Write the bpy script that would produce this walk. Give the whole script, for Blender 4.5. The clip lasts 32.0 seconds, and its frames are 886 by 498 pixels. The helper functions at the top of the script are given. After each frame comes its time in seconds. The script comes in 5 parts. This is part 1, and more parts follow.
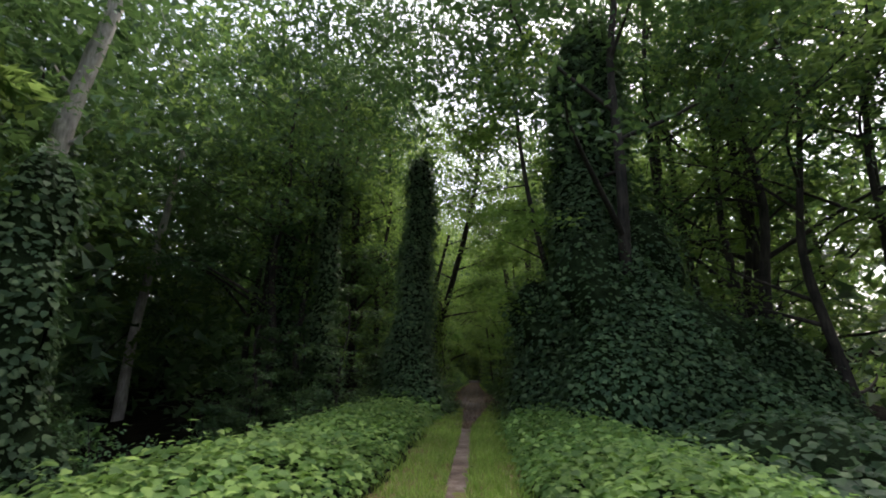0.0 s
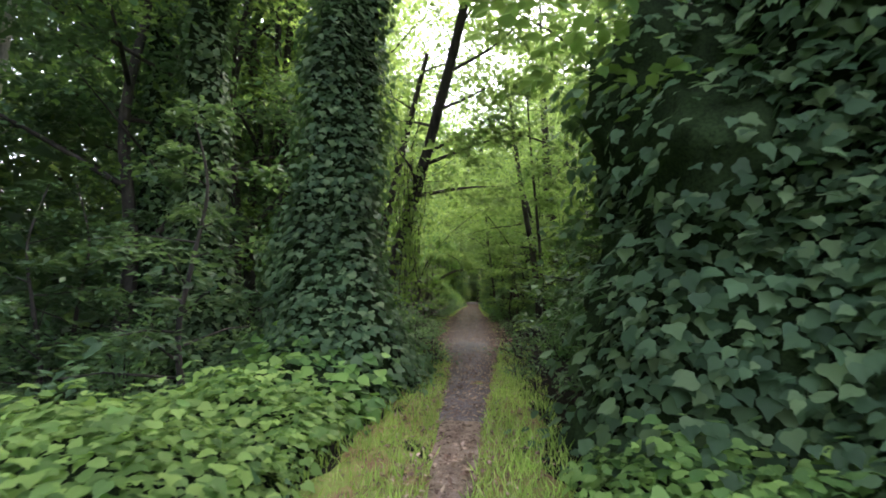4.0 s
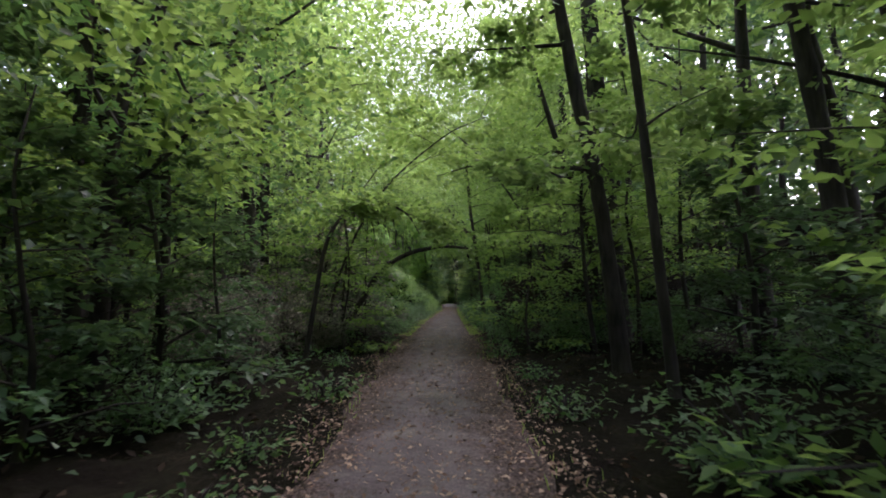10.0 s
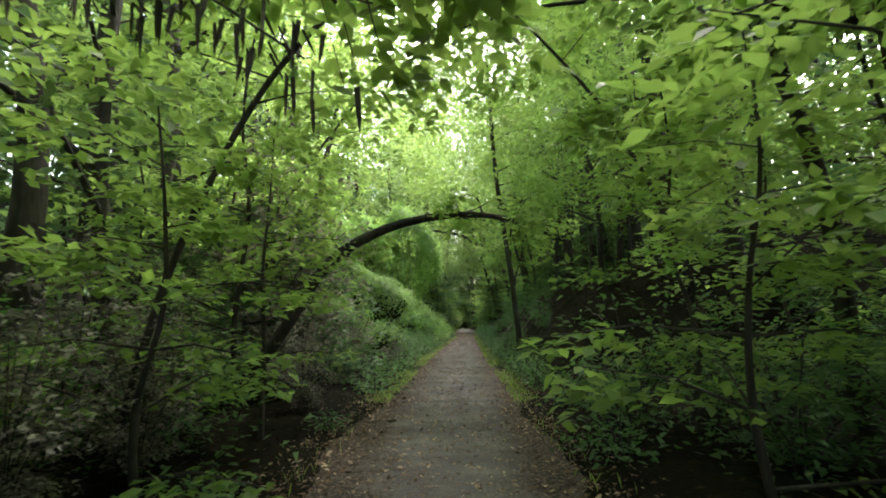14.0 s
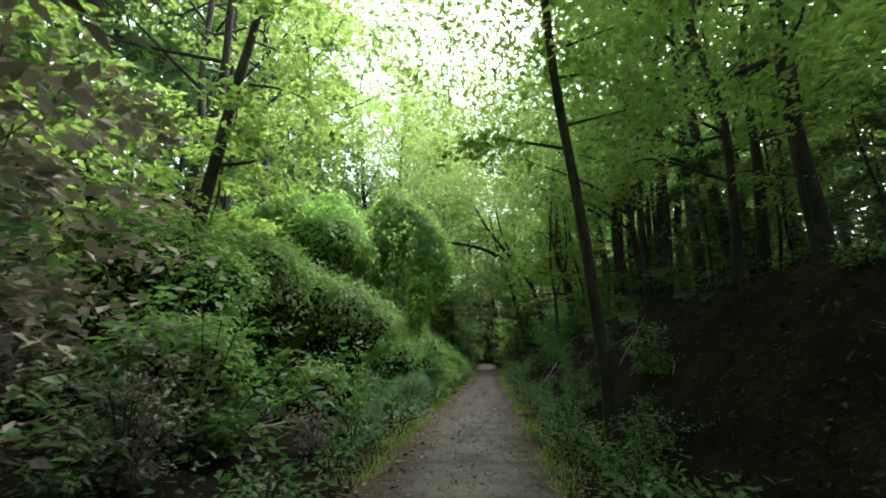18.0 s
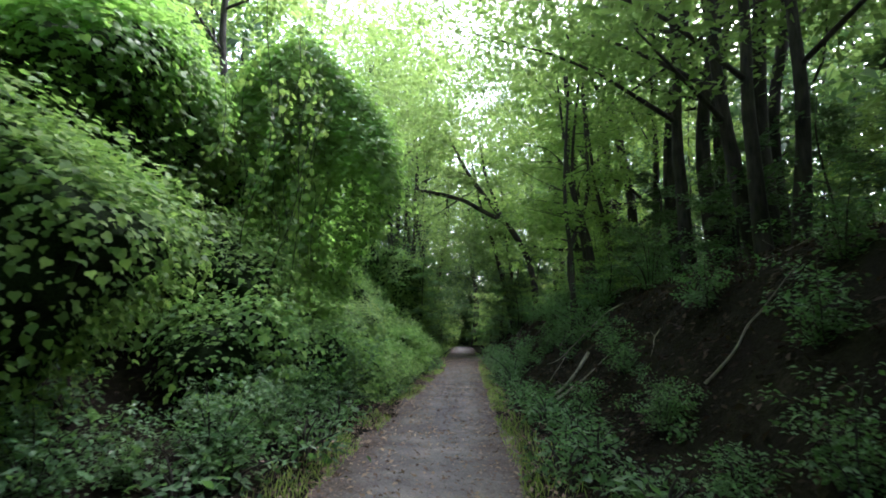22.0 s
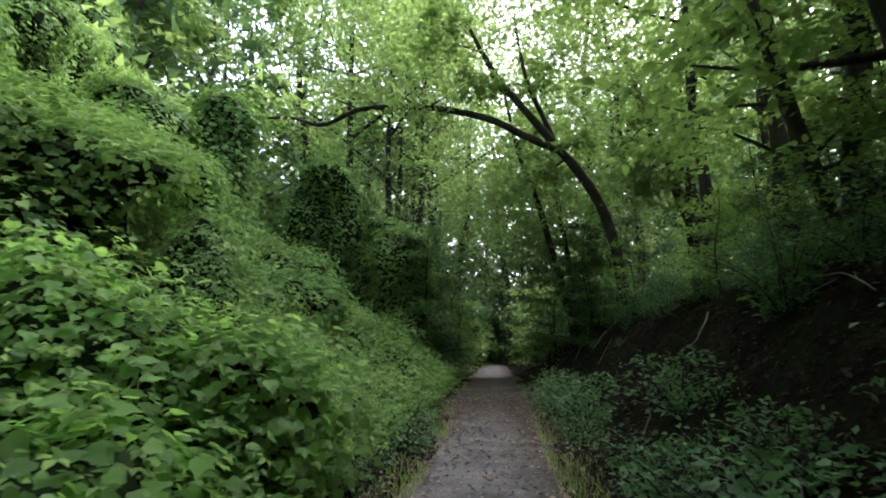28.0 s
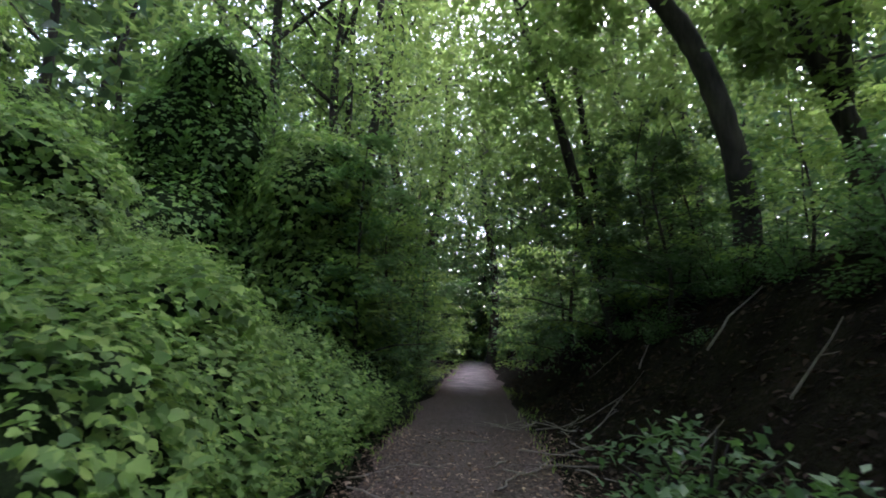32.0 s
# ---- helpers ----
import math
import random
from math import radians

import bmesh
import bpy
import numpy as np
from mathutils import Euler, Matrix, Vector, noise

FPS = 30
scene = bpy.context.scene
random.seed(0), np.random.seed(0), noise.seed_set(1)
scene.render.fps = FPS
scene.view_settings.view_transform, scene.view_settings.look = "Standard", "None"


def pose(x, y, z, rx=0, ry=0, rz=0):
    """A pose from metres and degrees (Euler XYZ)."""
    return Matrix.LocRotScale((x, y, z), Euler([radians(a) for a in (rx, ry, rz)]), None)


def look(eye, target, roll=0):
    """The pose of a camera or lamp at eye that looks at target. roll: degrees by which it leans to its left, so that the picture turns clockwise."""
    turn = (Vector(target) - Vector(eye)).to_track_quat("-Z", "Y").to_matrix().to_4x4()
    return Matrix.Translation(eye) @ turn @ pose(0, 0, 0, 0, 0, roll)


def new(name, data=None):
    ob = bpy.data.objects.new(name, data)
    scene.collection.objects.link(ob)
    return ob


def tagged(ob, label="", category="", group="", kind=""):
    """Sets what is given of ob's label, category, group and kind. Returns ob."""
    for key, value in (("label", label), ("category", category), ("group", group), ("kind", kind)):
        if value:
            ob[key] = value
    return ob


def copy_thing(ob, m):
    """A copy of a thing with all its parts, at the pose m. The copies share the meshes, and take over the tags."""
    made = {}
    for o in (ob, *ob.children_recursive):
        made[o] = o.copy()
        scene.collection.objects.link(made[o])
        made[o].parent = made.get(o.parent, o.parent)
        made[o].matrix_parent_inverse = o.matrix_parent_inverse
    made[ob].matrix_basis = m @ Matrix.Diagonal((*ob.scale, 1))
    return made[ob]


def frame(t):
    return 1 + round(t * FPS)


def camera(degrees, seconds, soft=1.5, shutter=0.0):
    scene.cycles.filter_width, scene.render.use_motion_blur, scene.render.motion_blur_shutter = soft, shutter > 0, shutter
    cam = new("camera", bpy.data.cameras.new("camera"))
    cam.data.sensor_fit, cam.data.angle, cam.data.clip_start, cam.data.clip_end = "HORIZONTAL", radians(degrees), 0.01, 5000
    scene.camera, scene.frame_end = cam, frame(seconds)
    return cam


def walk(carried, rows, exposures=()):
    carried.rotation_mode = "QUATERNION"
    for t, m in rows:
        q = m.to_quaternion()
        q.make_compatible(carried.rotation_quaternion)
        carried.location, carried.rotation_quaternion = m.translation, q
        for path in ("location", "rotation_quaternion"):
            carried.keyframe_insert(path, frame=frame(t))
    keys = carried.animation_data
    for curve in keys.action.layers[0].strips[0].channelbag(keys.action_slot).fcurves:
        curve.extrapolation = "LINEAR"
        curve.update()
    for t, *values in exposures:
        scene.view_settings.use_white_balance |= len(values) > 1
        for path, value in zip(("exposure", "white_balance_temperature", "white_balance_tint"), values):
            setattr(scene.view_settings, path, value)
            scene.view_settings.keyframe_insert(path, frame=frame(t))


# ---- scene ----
cam = camera(81.7, 32.0, 1.85, 0.22)
PATH = [
    (0.0, 0.025, 0.000, 1.314, 103.65, -0.86, 3.52),
    (0.5, -0.028, 1.320, 1.249, 101.55, -0.91, 3.30),
    (1.0, 0.008, 2.622, 1.281, 98.85, -0.78, 3.23),
    (1.5, 0.025, 3.951, 1.237, 97.06, -0.76, 2.72),
    (2.0, -0.042, 5.192, 1.226, 96.65, -0.66, 3.15),
    (2.5, -0.031, 6.456, 1.295, 96.26, -0.55, 2.26),
    (3.0, 0.037, 7.680, 1.243, 94.86, -0.45, 2.69),
    (3.5, 0.005, 8.913, 1.314, 95.15, -0.18, 3.68),
    (5.5, -0.022, 13.707, 1.257, 94.94, -0.14, 1.64),
    (6.0, -0.017, 14.922, 1.321, 96.64, -0.03, 1.55),
    (6.5, -0.029, 16.086, 1.259, 98.54, 0.34, 1.88),
    (7.0, -0.044, 17.307, 1.243, 99.44, 0.61, 2.21),
    (7.5, -0.038, 18.505, 1.266, 98.34, 0.60, 2.31),
    (8.0, 0.030, 19.688, 1.246, 97.94, 0.69, 2.41),
    (8.5, 0.016, 20.862, 1.307, 97.64, 0.89, 2.53),
    (9.0, 0.004, 21.984, 1.262, 97.14, 0.73, 2.02),
    (9.5, 0.072, 23.143, 1.281, 94.15, 0.86, 0.52),
    (10.0, 0.080, 24.282, 1.278, 95.25, 0.92, 0.93),
    (10.5, 0.026, 25.462, 1.258, 97.85, 0.96, 1.63),
    (11.0, 0.016, 26.536, 1.290, 101.44, 0.89, 2.53),
    (11.5, 0.046, 27.599, 1.240, 102.04, 0.87, 2.73),
    (12.0, -0.005, 28.672, 1.272, 101.04, 0.86, 2.83),
    (12.5, -0.036, 29.752, 1.243, 98.24, 0.93, 3.14),
    (13.0, -0.025, 30.807, 1.273, 97.34, 1.03, 3.15),
    (13.5, -0.015, 31.863, 1.283, 98.24, 0.89, 2.43),
    (14.0, -0.045, 32.902, 1.251, 97.94, 0.89, 2.53),
    (14.5, -0.014, 33.936, 1.300, 99.34, 1.01, 3.45),
    (16.5, -0.060, 38.349, 1.283, 99.77, -0.31, 1.78),
    (17.0, -0.038, 39.517, 1.286, 101.17, -0.32, 1.88),
    (17.5, -0.074, 40.690, 1.251, 101.76, -0.40, 3.49),
    (18.0, -0.033, 41.852, 1.293, 101.54, -0.24, 4.93),
    (18.5, 0.030, 42.971, 1.248, 99.97, -0.67, 2.73),
    (19.0, 0.014, 44.115, 1.268, 99.37, -0.75, 2.61),
    (19.5, -0.001, 45.244, 1.264, 99.37, -0.93, 2.48),
    (20.0, 0.082, 46.333, 1.274, 100.27, -1.07, 2.66),
    (20.5, 0.087, 47.421, 1.283, 101.46, -1.10, 3.47),
    (21.0, 0.074, 48.498, 1.232, 100.00, -0.83, 7.17),
    (21.5, 0.059, 49.598, 1.283, 98.74, -1.13, 5.39),
    (22.0, 0.064, 50.692, 1.253, 99.47, -1.56, 2.58),
    (22.5, 0.011, 51.774, 1.282, 100.17, -1.66, 2.56),
    (23.0, -0.042, 52.847, 1.249, 101.47, -1.71, 2.85),
    (23.5, -0.035, 53.893, 1.271, 101.47, -1.86, 2.52),
    (24.0, -0.028, 54.900, 1.286, 100.47, -2.04, 2.39),
    (24.5, -0.058, 55.894, 1.259, 99.78, -2.20, 2.16),
    (25.0, -0.049, 56.856, 1.307, 98.98, -2.23, 1.75),
    (25.5, -0.002, 57.836, 1.258, 98.28, -2.36, 1.32),
    (27.5, -0.034, 62.221, 1.297, 101.20, -1.10, 5.52),
    (28.0, -0.030, 63.340, 1.234, 101.00, -1.16, 5.82),
    (28.5, 0.021, 64.459, 1.304, 101.61, -1.39, 4.96),
    (29.0, 0.044, 65.590, 1.243, 102.51, -1.55, 5.23),
    (29.5, 0.000, 66.762, 1.252, 101.91, -1.21, 9.17),
    (30.0, -0.005, 67.849, 1.295, 102.63, -1.46, 8.41),
    (30.5, 0.043, 68.918, 1.253, 103.61, -1.96, 5.25),
    (31.0, 0.020, 69.985, 1.282, 103.13, -2.18, 4.29),
    (31.5, -0.014, 71.064, 1.252, 101.36, -2.38, 1.70),
    (32.0, -0.045, 72.211, 1.287, 100.24, -2.18, 3.78),
]
EXPOSURE = [
    (0.0, 1.2, 6500, 18), (1.0, 1.65, 6600, 20), (2.0, 2.25, 6750, 22), (3.5, 3.0, 6550, 22), (5.5, 3.1, 6100, 28), (7.0, 3.0, 5850, 42), (8.0, 2.65, 5900, 38), (9.0, 2.6, 5950, 36),
    (10.5, 2.65, 6050, 31), (11.5, 2.35, 6550, 14), (12.2, 2.35, 6700, 12), (13.0, 3.3, 6650, 13), (14.5, 3.45, 6600, 14), (17.0, 2.95, 6600, 8), (19.0, 2.9, 6250, 10), (21.0, 3.0, 6000, 16),
    (23.0, 3.25, 5600, 24), (25.0, 3.3, 5700, 25), (28.0, 3.0, 5950, 22), (29.0, 3.0, 5850, 26), (30.0, 3.03, 5700, 33), (32.0, 3.15, 5650, 36),
]
walk(cam, [(t, pose(*p)) for t, *p in PATH], EXPOSURE)
# ---- light ----
SUN_AZ, SUN_EL = radians(35), radians(58)
world = bpy.data.worlds.new("sky")
scene.world = world
world.use_nodes = True
wn, wl = world.node_tree.nodes, world.node_tree.links
sky = wn.new("ShaderNodeTexSky")
sky.sky_type, sky.sun_disc = "NISHITA", False
sky.sun_elevation, sky.sun_rotation = SUN_EL, SUN_AZ
sky.dust_density, sky.air_density = 4.0, 1.5
pale = wn.new("ShaderNodeHueSaturation")
pale.inputs["Saturation"].default_value = 0.6
wl.new(sky.outputs[0], pale.inputs["Color"])
wl.new(pale.outputs[0], wn["Background"].inputs[0])
wn["Background"].inputs[1].default_value = 0.15
sun = new("sun", bpy.data.lights.new("sun", "SUN"))
sun.data.energy, sun.data.angle, sun.data.color = 1.4, radians(20), (1.0, 0.97, 0.91)
sd = Vector((math.sin(SUN_AZ) * math.cos(SUN_EL), math.cos(SUN_AZ) * math.cos(SUN_EL), math.sin(SUN_EL)))
sun.matrix_world = look(sd * 60, (0, 0, 0))

# ---- materials ----


def nodes(name):
    m = bpy.data.materials.new(name)
    m.use_nodes = True
    t = m.node_tree
    return m, t.nodes, t.links, t.nodes["Principled BSDF"]


def ramp(n, stops):
    r = n.new("ShaderNodeValToRGB")
    while len(r.color_ramp.elements) < len(stops):
        r.color_ramp.elements.new(0.5)
    for e, (p, c) in zip(r.color_ramp.elements, stops):
        e.position, e.color = p, (*c, 1)
    return r


def noise_tex(n, l, scale, detail=4, rough=0.6):
    tc, nz = n.new("ShaderNodeTexCoord"), n.new("ShaderNodeTexNoise")
    nz.inputs["Scale"].default_value, nz.inputs["Detail"].default_value, nz.inputs["Roughness"].default_value = scale, detail, rough
    l.new(tc.outputs["Object"], nz.inputs["Vector"])
    return nz


def add_bump(n, l, b, src, strength, dist):
    bp = n.new("ShaderNodeBump")
    bp.inputs["Strength"].default_value, bp.inputs["Distance"].default_value = strength, dist
    l.new(src, bp.inputs["Height"])
    l.new(bp.outputs[0], b.inputs["Normal"])


def leaf_mat(name, dark, mid, light, glow, through_light=0.4, rough=0.55, spec=0.35):
    """Leaf: colour varies from leaf to leaf and plant to plant; thin, so that it lets light through."""
    m, n, l, b = nodes(name)
    geo, info = n.new("ShaderNodeNewGeometry"), n.new("ShaderNodeObjectInfo")
    r = ramp(n, [(0.0, dark), (0.55, mid), (1.0, light)])
    l.new(geo.outputs["Random Per Island"], r.inputs[0])
    nz = noise_tex(n, l, 0.55, 3)
    hs = n.new("ShaderNodeHueSaturation")
    mp = n.new("ShaderNodeMapRange")
    mp.inputs["From Min"].default_value, mp.inputs["From Max"].default_value = 0.3, 0.7
    mp.inputs["To Min"].default_value, mp.inputs["To Max"].default_value = 0.6, 1.4
    l.new(nz.outputs["Fac"], mp.inputs["Value"])
    l.new(mp.outputs[0], hs.inputs["Value"])
    mh = n.new("ShaderNodeMapRange")
    mh.inputs["To Min"].default_value, mh.inputs["To Max"].default_value = 0.485, 0.515
    l.new(info.outputs["Random"], mh.inputs["Value"])
    l.new(mh.outputs[0], hs.inputs["Hue"])
    l.new(r.outputs[0], hs.inputs["Color"])
    l.new(hs.outputs[0], b.inputs["Base Color"])
    b.inputs["Roughness"].default_value = rough
    b.inputs["Specular IOR Level"].default_value = spec
    tr, mx, mc = n.new("ShaderNodeBsdfTranslucent"), n.new("ShaderNodeMixShader"), n.new("ShaderNodeMix")
    mc.data_type = "RGBA"
    mc.inputs["Factor"].default_value = 0.75
    l.new(hs.outputs[0], mc.inputs["A"])
    mc.inputs["B"].default_value = (*glow, 1)
    l.new(mc.outputs["Result"], tr.inputs["Color"])
    mx.inputs[0].default_value = through_light
    l.new(b.outputs[0], mx.inputs[1])
    l.new(tr.outputs[0], mx.inputs[2])
    l.new(mx.outputs[0], n["Material Output"].inputs["Surface"])
    return m


def mottled(name, stops, scale, rough=0.9, bump=0.5, dist=0.02, scale2=40, gloss=0.06):
    m, n, l, b = nodes(name)
    a, c = noise_tex(n, l, scale, 6, 0.65), noise_tex(n, l, scale2, 4, 0.7)
    mx = n.new("ShaderNodeMath")
    mx.operation = "MULTIPLY_ADD"
    mx.inputs[1].default_value = 0.5
    half = n.new("ShaderNodeMath")
    half.operation = "MULTIPLY"
    half.inputs[1].default_value = 0.5
    l.new(c.outputs["Fac"], half.inputs[0])
    l.new(a.outputs["Fac"], mx.inputs[0])
    l.new(half.outputs[0], mx.inputs[2])
    wide = n.new("ShaderNodeMapRange")
    wide.inputs["From Min"].default_value, wide.inputs["From Max"].default_value = 0.34, 0.66
    l.new(mx.outputs[0], wide.inputs["Value"])
    r = ramp(n, stops)
    l.new(wide.outputs[0], r.inputs[0])
    l.new(r.outputs[0], b.inputs["Base Color"])
    b.inputs["Roughness"].default_value = rough
    b.inputs["Specular IOR Level"].default_value = gloss
    add_bump(n, l, b, mx.outputs[0], bump, dist)
    return m


def bark_mat(name, dark, light, stretch=0.18):
    m, n, l, b = nodes(name)
    tc, mp = n.new("ShaderNodeTexCoord"), n.new("ShaderNodeMapping")
    mp.inputs["Scale"].default_value = (1, 1, stretch)
    l.new(tc.outputs["Object"], mp.inputs["Vector"])
    a, c = n.new("ShaderNodeTexNoise"), n.new("ShaderNodeTexNoise")
    a.inputs["Scale"].default_value, a.inputs["Detail"].default_value = 14, 6
    c.inputs["Scale"].default_value, c.inputs["Detail"].default_value = 1.7, 3
    l.new(mp.outputs[0], a.inputs["Vector"])
    l.new(tc.outputs["Object"], c.inputs["Vector"])
    mx = n.new("ShaderNodeMath")
    mx.operation = "MULTIPLY"
    l.new(a.outputs["Fac"], mx.inputs[0])
    l.new(c.outputs["Fac"], mx.inputs[1])
    r = ramp(n, [(0.12, dark), (0.42, light)])
    l.new(mx.outputs[0], r.inputs[0])
    l.new(r.outputs[0], b.inputs["Base Color"])
    b.inputs["Roughness"].default_value = 0.9
    add_bump(n, l, b, a.outputs["Fac"], 0.8, 0.02)
    return m


# Kudzu leaf in four tones: sun and shade are put into the colours.
M_KUDZU = leaf_mat("lit_kudzu_leaf", (0.05, 0.105, 0.036), (0.125, 0.228, 0.064), (0.242, 0.368, 0.094), (0.26, 0.46, 0.085), 0.36, 0.55, 0.15)
M_BED = leaf_mat("open_light_kudzu_leaf", (0.06, 0.128, 0.042), (0.15, 0.265, 0.074), (0.27, 0.42, 0.112), (0.29, 0.5, 0.1), 0.36, 0.55, 0.18)
M_VINE = leaf_mat("shaded_kudzu_leaf", (0.036, 0.0686, 0.0377), (0.07, 0.1215, 0.0609), (0.1325, 0.194, 0.0899), (0.159, 0.3332, 0.087), 0.26, 0.5, 0.14)
M_CANOPY = leaf_mat("canopy_leaf", (0.0276, 0.0707, 0.0232), (0.0606, 0.1312, 0.0383), (0.1158, 0.212, 0.0546), (0.3583, 0.5299, 0.1276), 0.47, 0.55, 0.3)
M_MAPLE = leaf_mat("understory_leaf", (0.0397, 0.0959, 0.029), (0.086, 0.1766, 0.0464), (0.1709, 0.2927, 0.0673), (0.4134, 0.6107, 0.1276), 0.49, 0.5, 0.3)
# Kudzu leaf again, with strong light put into its colour.
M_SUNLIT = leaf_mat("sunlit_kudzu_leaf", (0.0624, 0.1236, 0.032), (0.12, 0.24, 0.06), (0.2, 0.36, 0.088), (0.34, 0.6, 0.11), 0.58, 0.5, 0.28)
M_SHRUB = leaf_mat("shrub_leaf", (0.0318, 0.0784, 0.0377), (0.0615, 0.1294, 0.0609), (0.1251, 0.2107, 0.0914), (0.1908, 0.392, 0.0725), 0.37, 0.5, 0.35)
# Darker copy of the canopy leaf: shade of the dense wood put into colour.
M_SHADED = leaf_mat("shaded_forest_leaf", (0.0201, 0.047, 0.0261), (0.0424, 0.0951, 0.0464), (0.0848, 0.1617, 0.0638), (0.1802, 0.3136, 0.0798), 0.33, 0.55, 0.3)
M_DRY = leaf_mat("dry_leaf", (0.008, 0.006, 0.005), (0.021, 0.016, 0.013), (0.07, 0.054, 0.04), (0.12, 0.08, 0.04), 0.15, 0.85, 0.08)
M_WITHER = leaf_mat("withered_leaf", (0.08, 0.072, 0.064), (0.2, 0.185, 0.165), (0.38, 0.36, 0.3), (0.24, 0.23, 0.14), 0.2, 0.85, 0.1)
M_LITTER = leaf_mat("fallen_leaf", (0.045, 0.026, 0.017), (0.16, 0.1, 0.066), (0.42, 0.31, 0.22), (0.25, 0.16, 0.08), 0.1, 0.75)
M_GRASS = leaf_mat("grass_blade", (0.16, 0.25, 0.05), (0.31, 0.45, 0.08), (0.42, 0.47, 0.13), (0.38, 0.6, 0.11), 0.35, 0.6)
# Stems under the leaves; the shade of the gaps is in their colour.
M_MAT = mottled("shaded_vine_mat", [(0.2, (0.009, 0.014, 0.007)), (0.8, (0.03, 0.052, 0.02))], 3)
M_BARK = bark_mat("dark_bark", (0.007, 0.006, 0.005), (0.062, 0.052, 0.042))
M_PALE = bark_mat("pale_bark", (0.22, 0.2, 0.18), (0.55, 0.51, 0.46))
M_STICK = bark_mat("dead_wood", (0.12, 0.1, 0.085), (0.36, 0.32, 0.27), 0.4)
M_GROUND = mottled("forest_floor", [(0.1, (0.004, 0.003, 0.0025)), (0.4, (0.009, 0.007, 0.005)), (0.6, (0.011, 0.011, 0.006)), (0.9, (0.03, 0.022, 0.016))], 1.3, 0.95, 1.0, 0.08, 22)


def path_mat():
    m = mottled("path_dirt", [(0.05, (0.062, 0.055, 0.055)), (0.35, (0.125, 0.113, 0.116)), (0.55, (0.18, 0.163, 0.168)), (0.75, (0.24, 0.21, 0.205)), (0.97, (0.38, 0.33, 0.3))], 1.6, 0.92, 1.0, 0.02, 70)
    n, l = m.node_tree.nodes, m.node_tree.links
    b = n["Principled BSDF"]
    grey = b.inputs["Base Color"].links[0].from_socket
    tc, sep, off, ab = n.new("ShaderNodeTexCoord"), n.new("ShaderNodeSeparateXYZ"), n.new("ShaderNodeMath"), n.new("ShaderNodeMath")
    l.new(tc.outputs["Object"], sep.inputs[0])
    off.inputs[1].default_value = 0.24
    l.new(sep.outputs["X"], off.inputs[0])
    ab.operation = "ABSOLUTE"
    l.new(off.outputs[0], ab.inputs[0])
    nz = noise_tex(n, l, 2.3, 6, 0.7)
    add = n.new("ShaderNodeMath")
    add.operation = "MULTIPLY_ADD"
    add.inputs[1].default_value = 1.3
    l.new(nz.outputs["Fac"], add.inputs[0])
    l.new(ab.outputs[0], add.inputs[2])
    wear = n.new("ShaderNodeMapRange")
    wear.inputs["From Min"].default_value, wear.inputs["From Max"].default_value = 0.98, 1.5
    wear.inputs["To Max"].default_value = 0.85
    l.new(add.outputs[0], wear.inputs["Value"])
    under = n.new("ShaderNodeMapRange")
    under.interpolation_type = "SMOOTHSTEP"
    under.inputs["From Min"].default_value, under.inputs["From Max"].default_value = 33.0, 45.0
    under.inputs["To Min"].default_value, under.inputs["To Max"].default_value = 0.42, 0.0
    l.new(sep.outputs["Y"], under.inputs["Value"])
    # Brown litter from y 70 on; its colour also holds the stretch's shade.
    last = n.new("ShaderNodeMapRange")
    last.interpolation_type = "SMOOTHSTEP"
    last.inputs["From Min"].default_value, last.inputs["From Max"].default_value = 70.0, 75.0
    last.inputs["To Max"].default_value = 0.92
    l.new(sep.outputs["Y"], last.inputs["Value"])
    # The brown fades by y 88: the sunlit patch is put into the colour.
    sunlit_fade = n.new("ShaderNodeMapRange")
    sunlit_fade.inputs["From Min"].default_value, sunlit_fade.inputs["From Max"].default_value = 85.0, 88.0
    sunlit_fade.inputs["To Max"].default_value = -0.92
    l.new(sep.outputs["Y"], sunlit_fade.inputs["Value"])
    shaded_brown = n.new("ShaderNodeMath")
    l.new(last.outputs[0], shaded_brown.inputs[0])
    l.new(sunlit_fade.outputs[0], shaded_brown.inputs[1])
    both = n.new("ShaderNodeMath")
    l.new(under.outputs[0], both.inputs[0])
    l.new(shaded_brown.outputs[0], both.inputs[1])
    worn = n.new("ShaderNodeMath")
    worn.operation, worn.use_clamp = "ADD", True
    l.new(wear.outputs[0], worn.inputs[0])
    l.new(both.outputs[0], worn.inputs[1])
    fine = noise_tex(n, l, 38, 3, 0.7)
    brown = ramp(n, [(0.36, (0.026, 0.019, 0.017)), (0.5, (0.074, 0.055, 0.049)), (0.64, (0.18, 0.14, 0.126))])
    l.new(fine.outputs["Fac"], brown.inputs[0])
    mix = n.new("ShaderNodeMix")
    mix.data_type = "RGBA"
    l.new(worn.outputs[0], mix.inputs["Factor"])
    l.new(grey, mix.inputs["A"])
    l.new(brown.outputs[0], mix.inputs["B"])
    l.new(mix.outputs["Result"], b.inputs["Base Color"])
    return m


M_PATH = path_mat()
M_VERGE = mottled("worn_turf", [(0.1, (0.13, 0.08, 0.045)), (0.34, (0.24, 0.16, 0.085)), (0.55, (0.19, 0.23, 0.06)), (0.8, (0.18, 0.25, 0.06)), (0.95, (0.34, 0.25, 0.13))], 2.2, 0.95, 1.0, 0.03, 40)
M_DIRT = mottled("bare_earth", [(0.1, (0.1, 0.068, 0.05)), (0.4, (0.2, 0.145, 0.108)), (0.65, (0.29, 0.22, 0.17)), (0.95, (0.42, 0.35, 0.29))], 2.4, 0.95, 1.0, 0.025, 55)
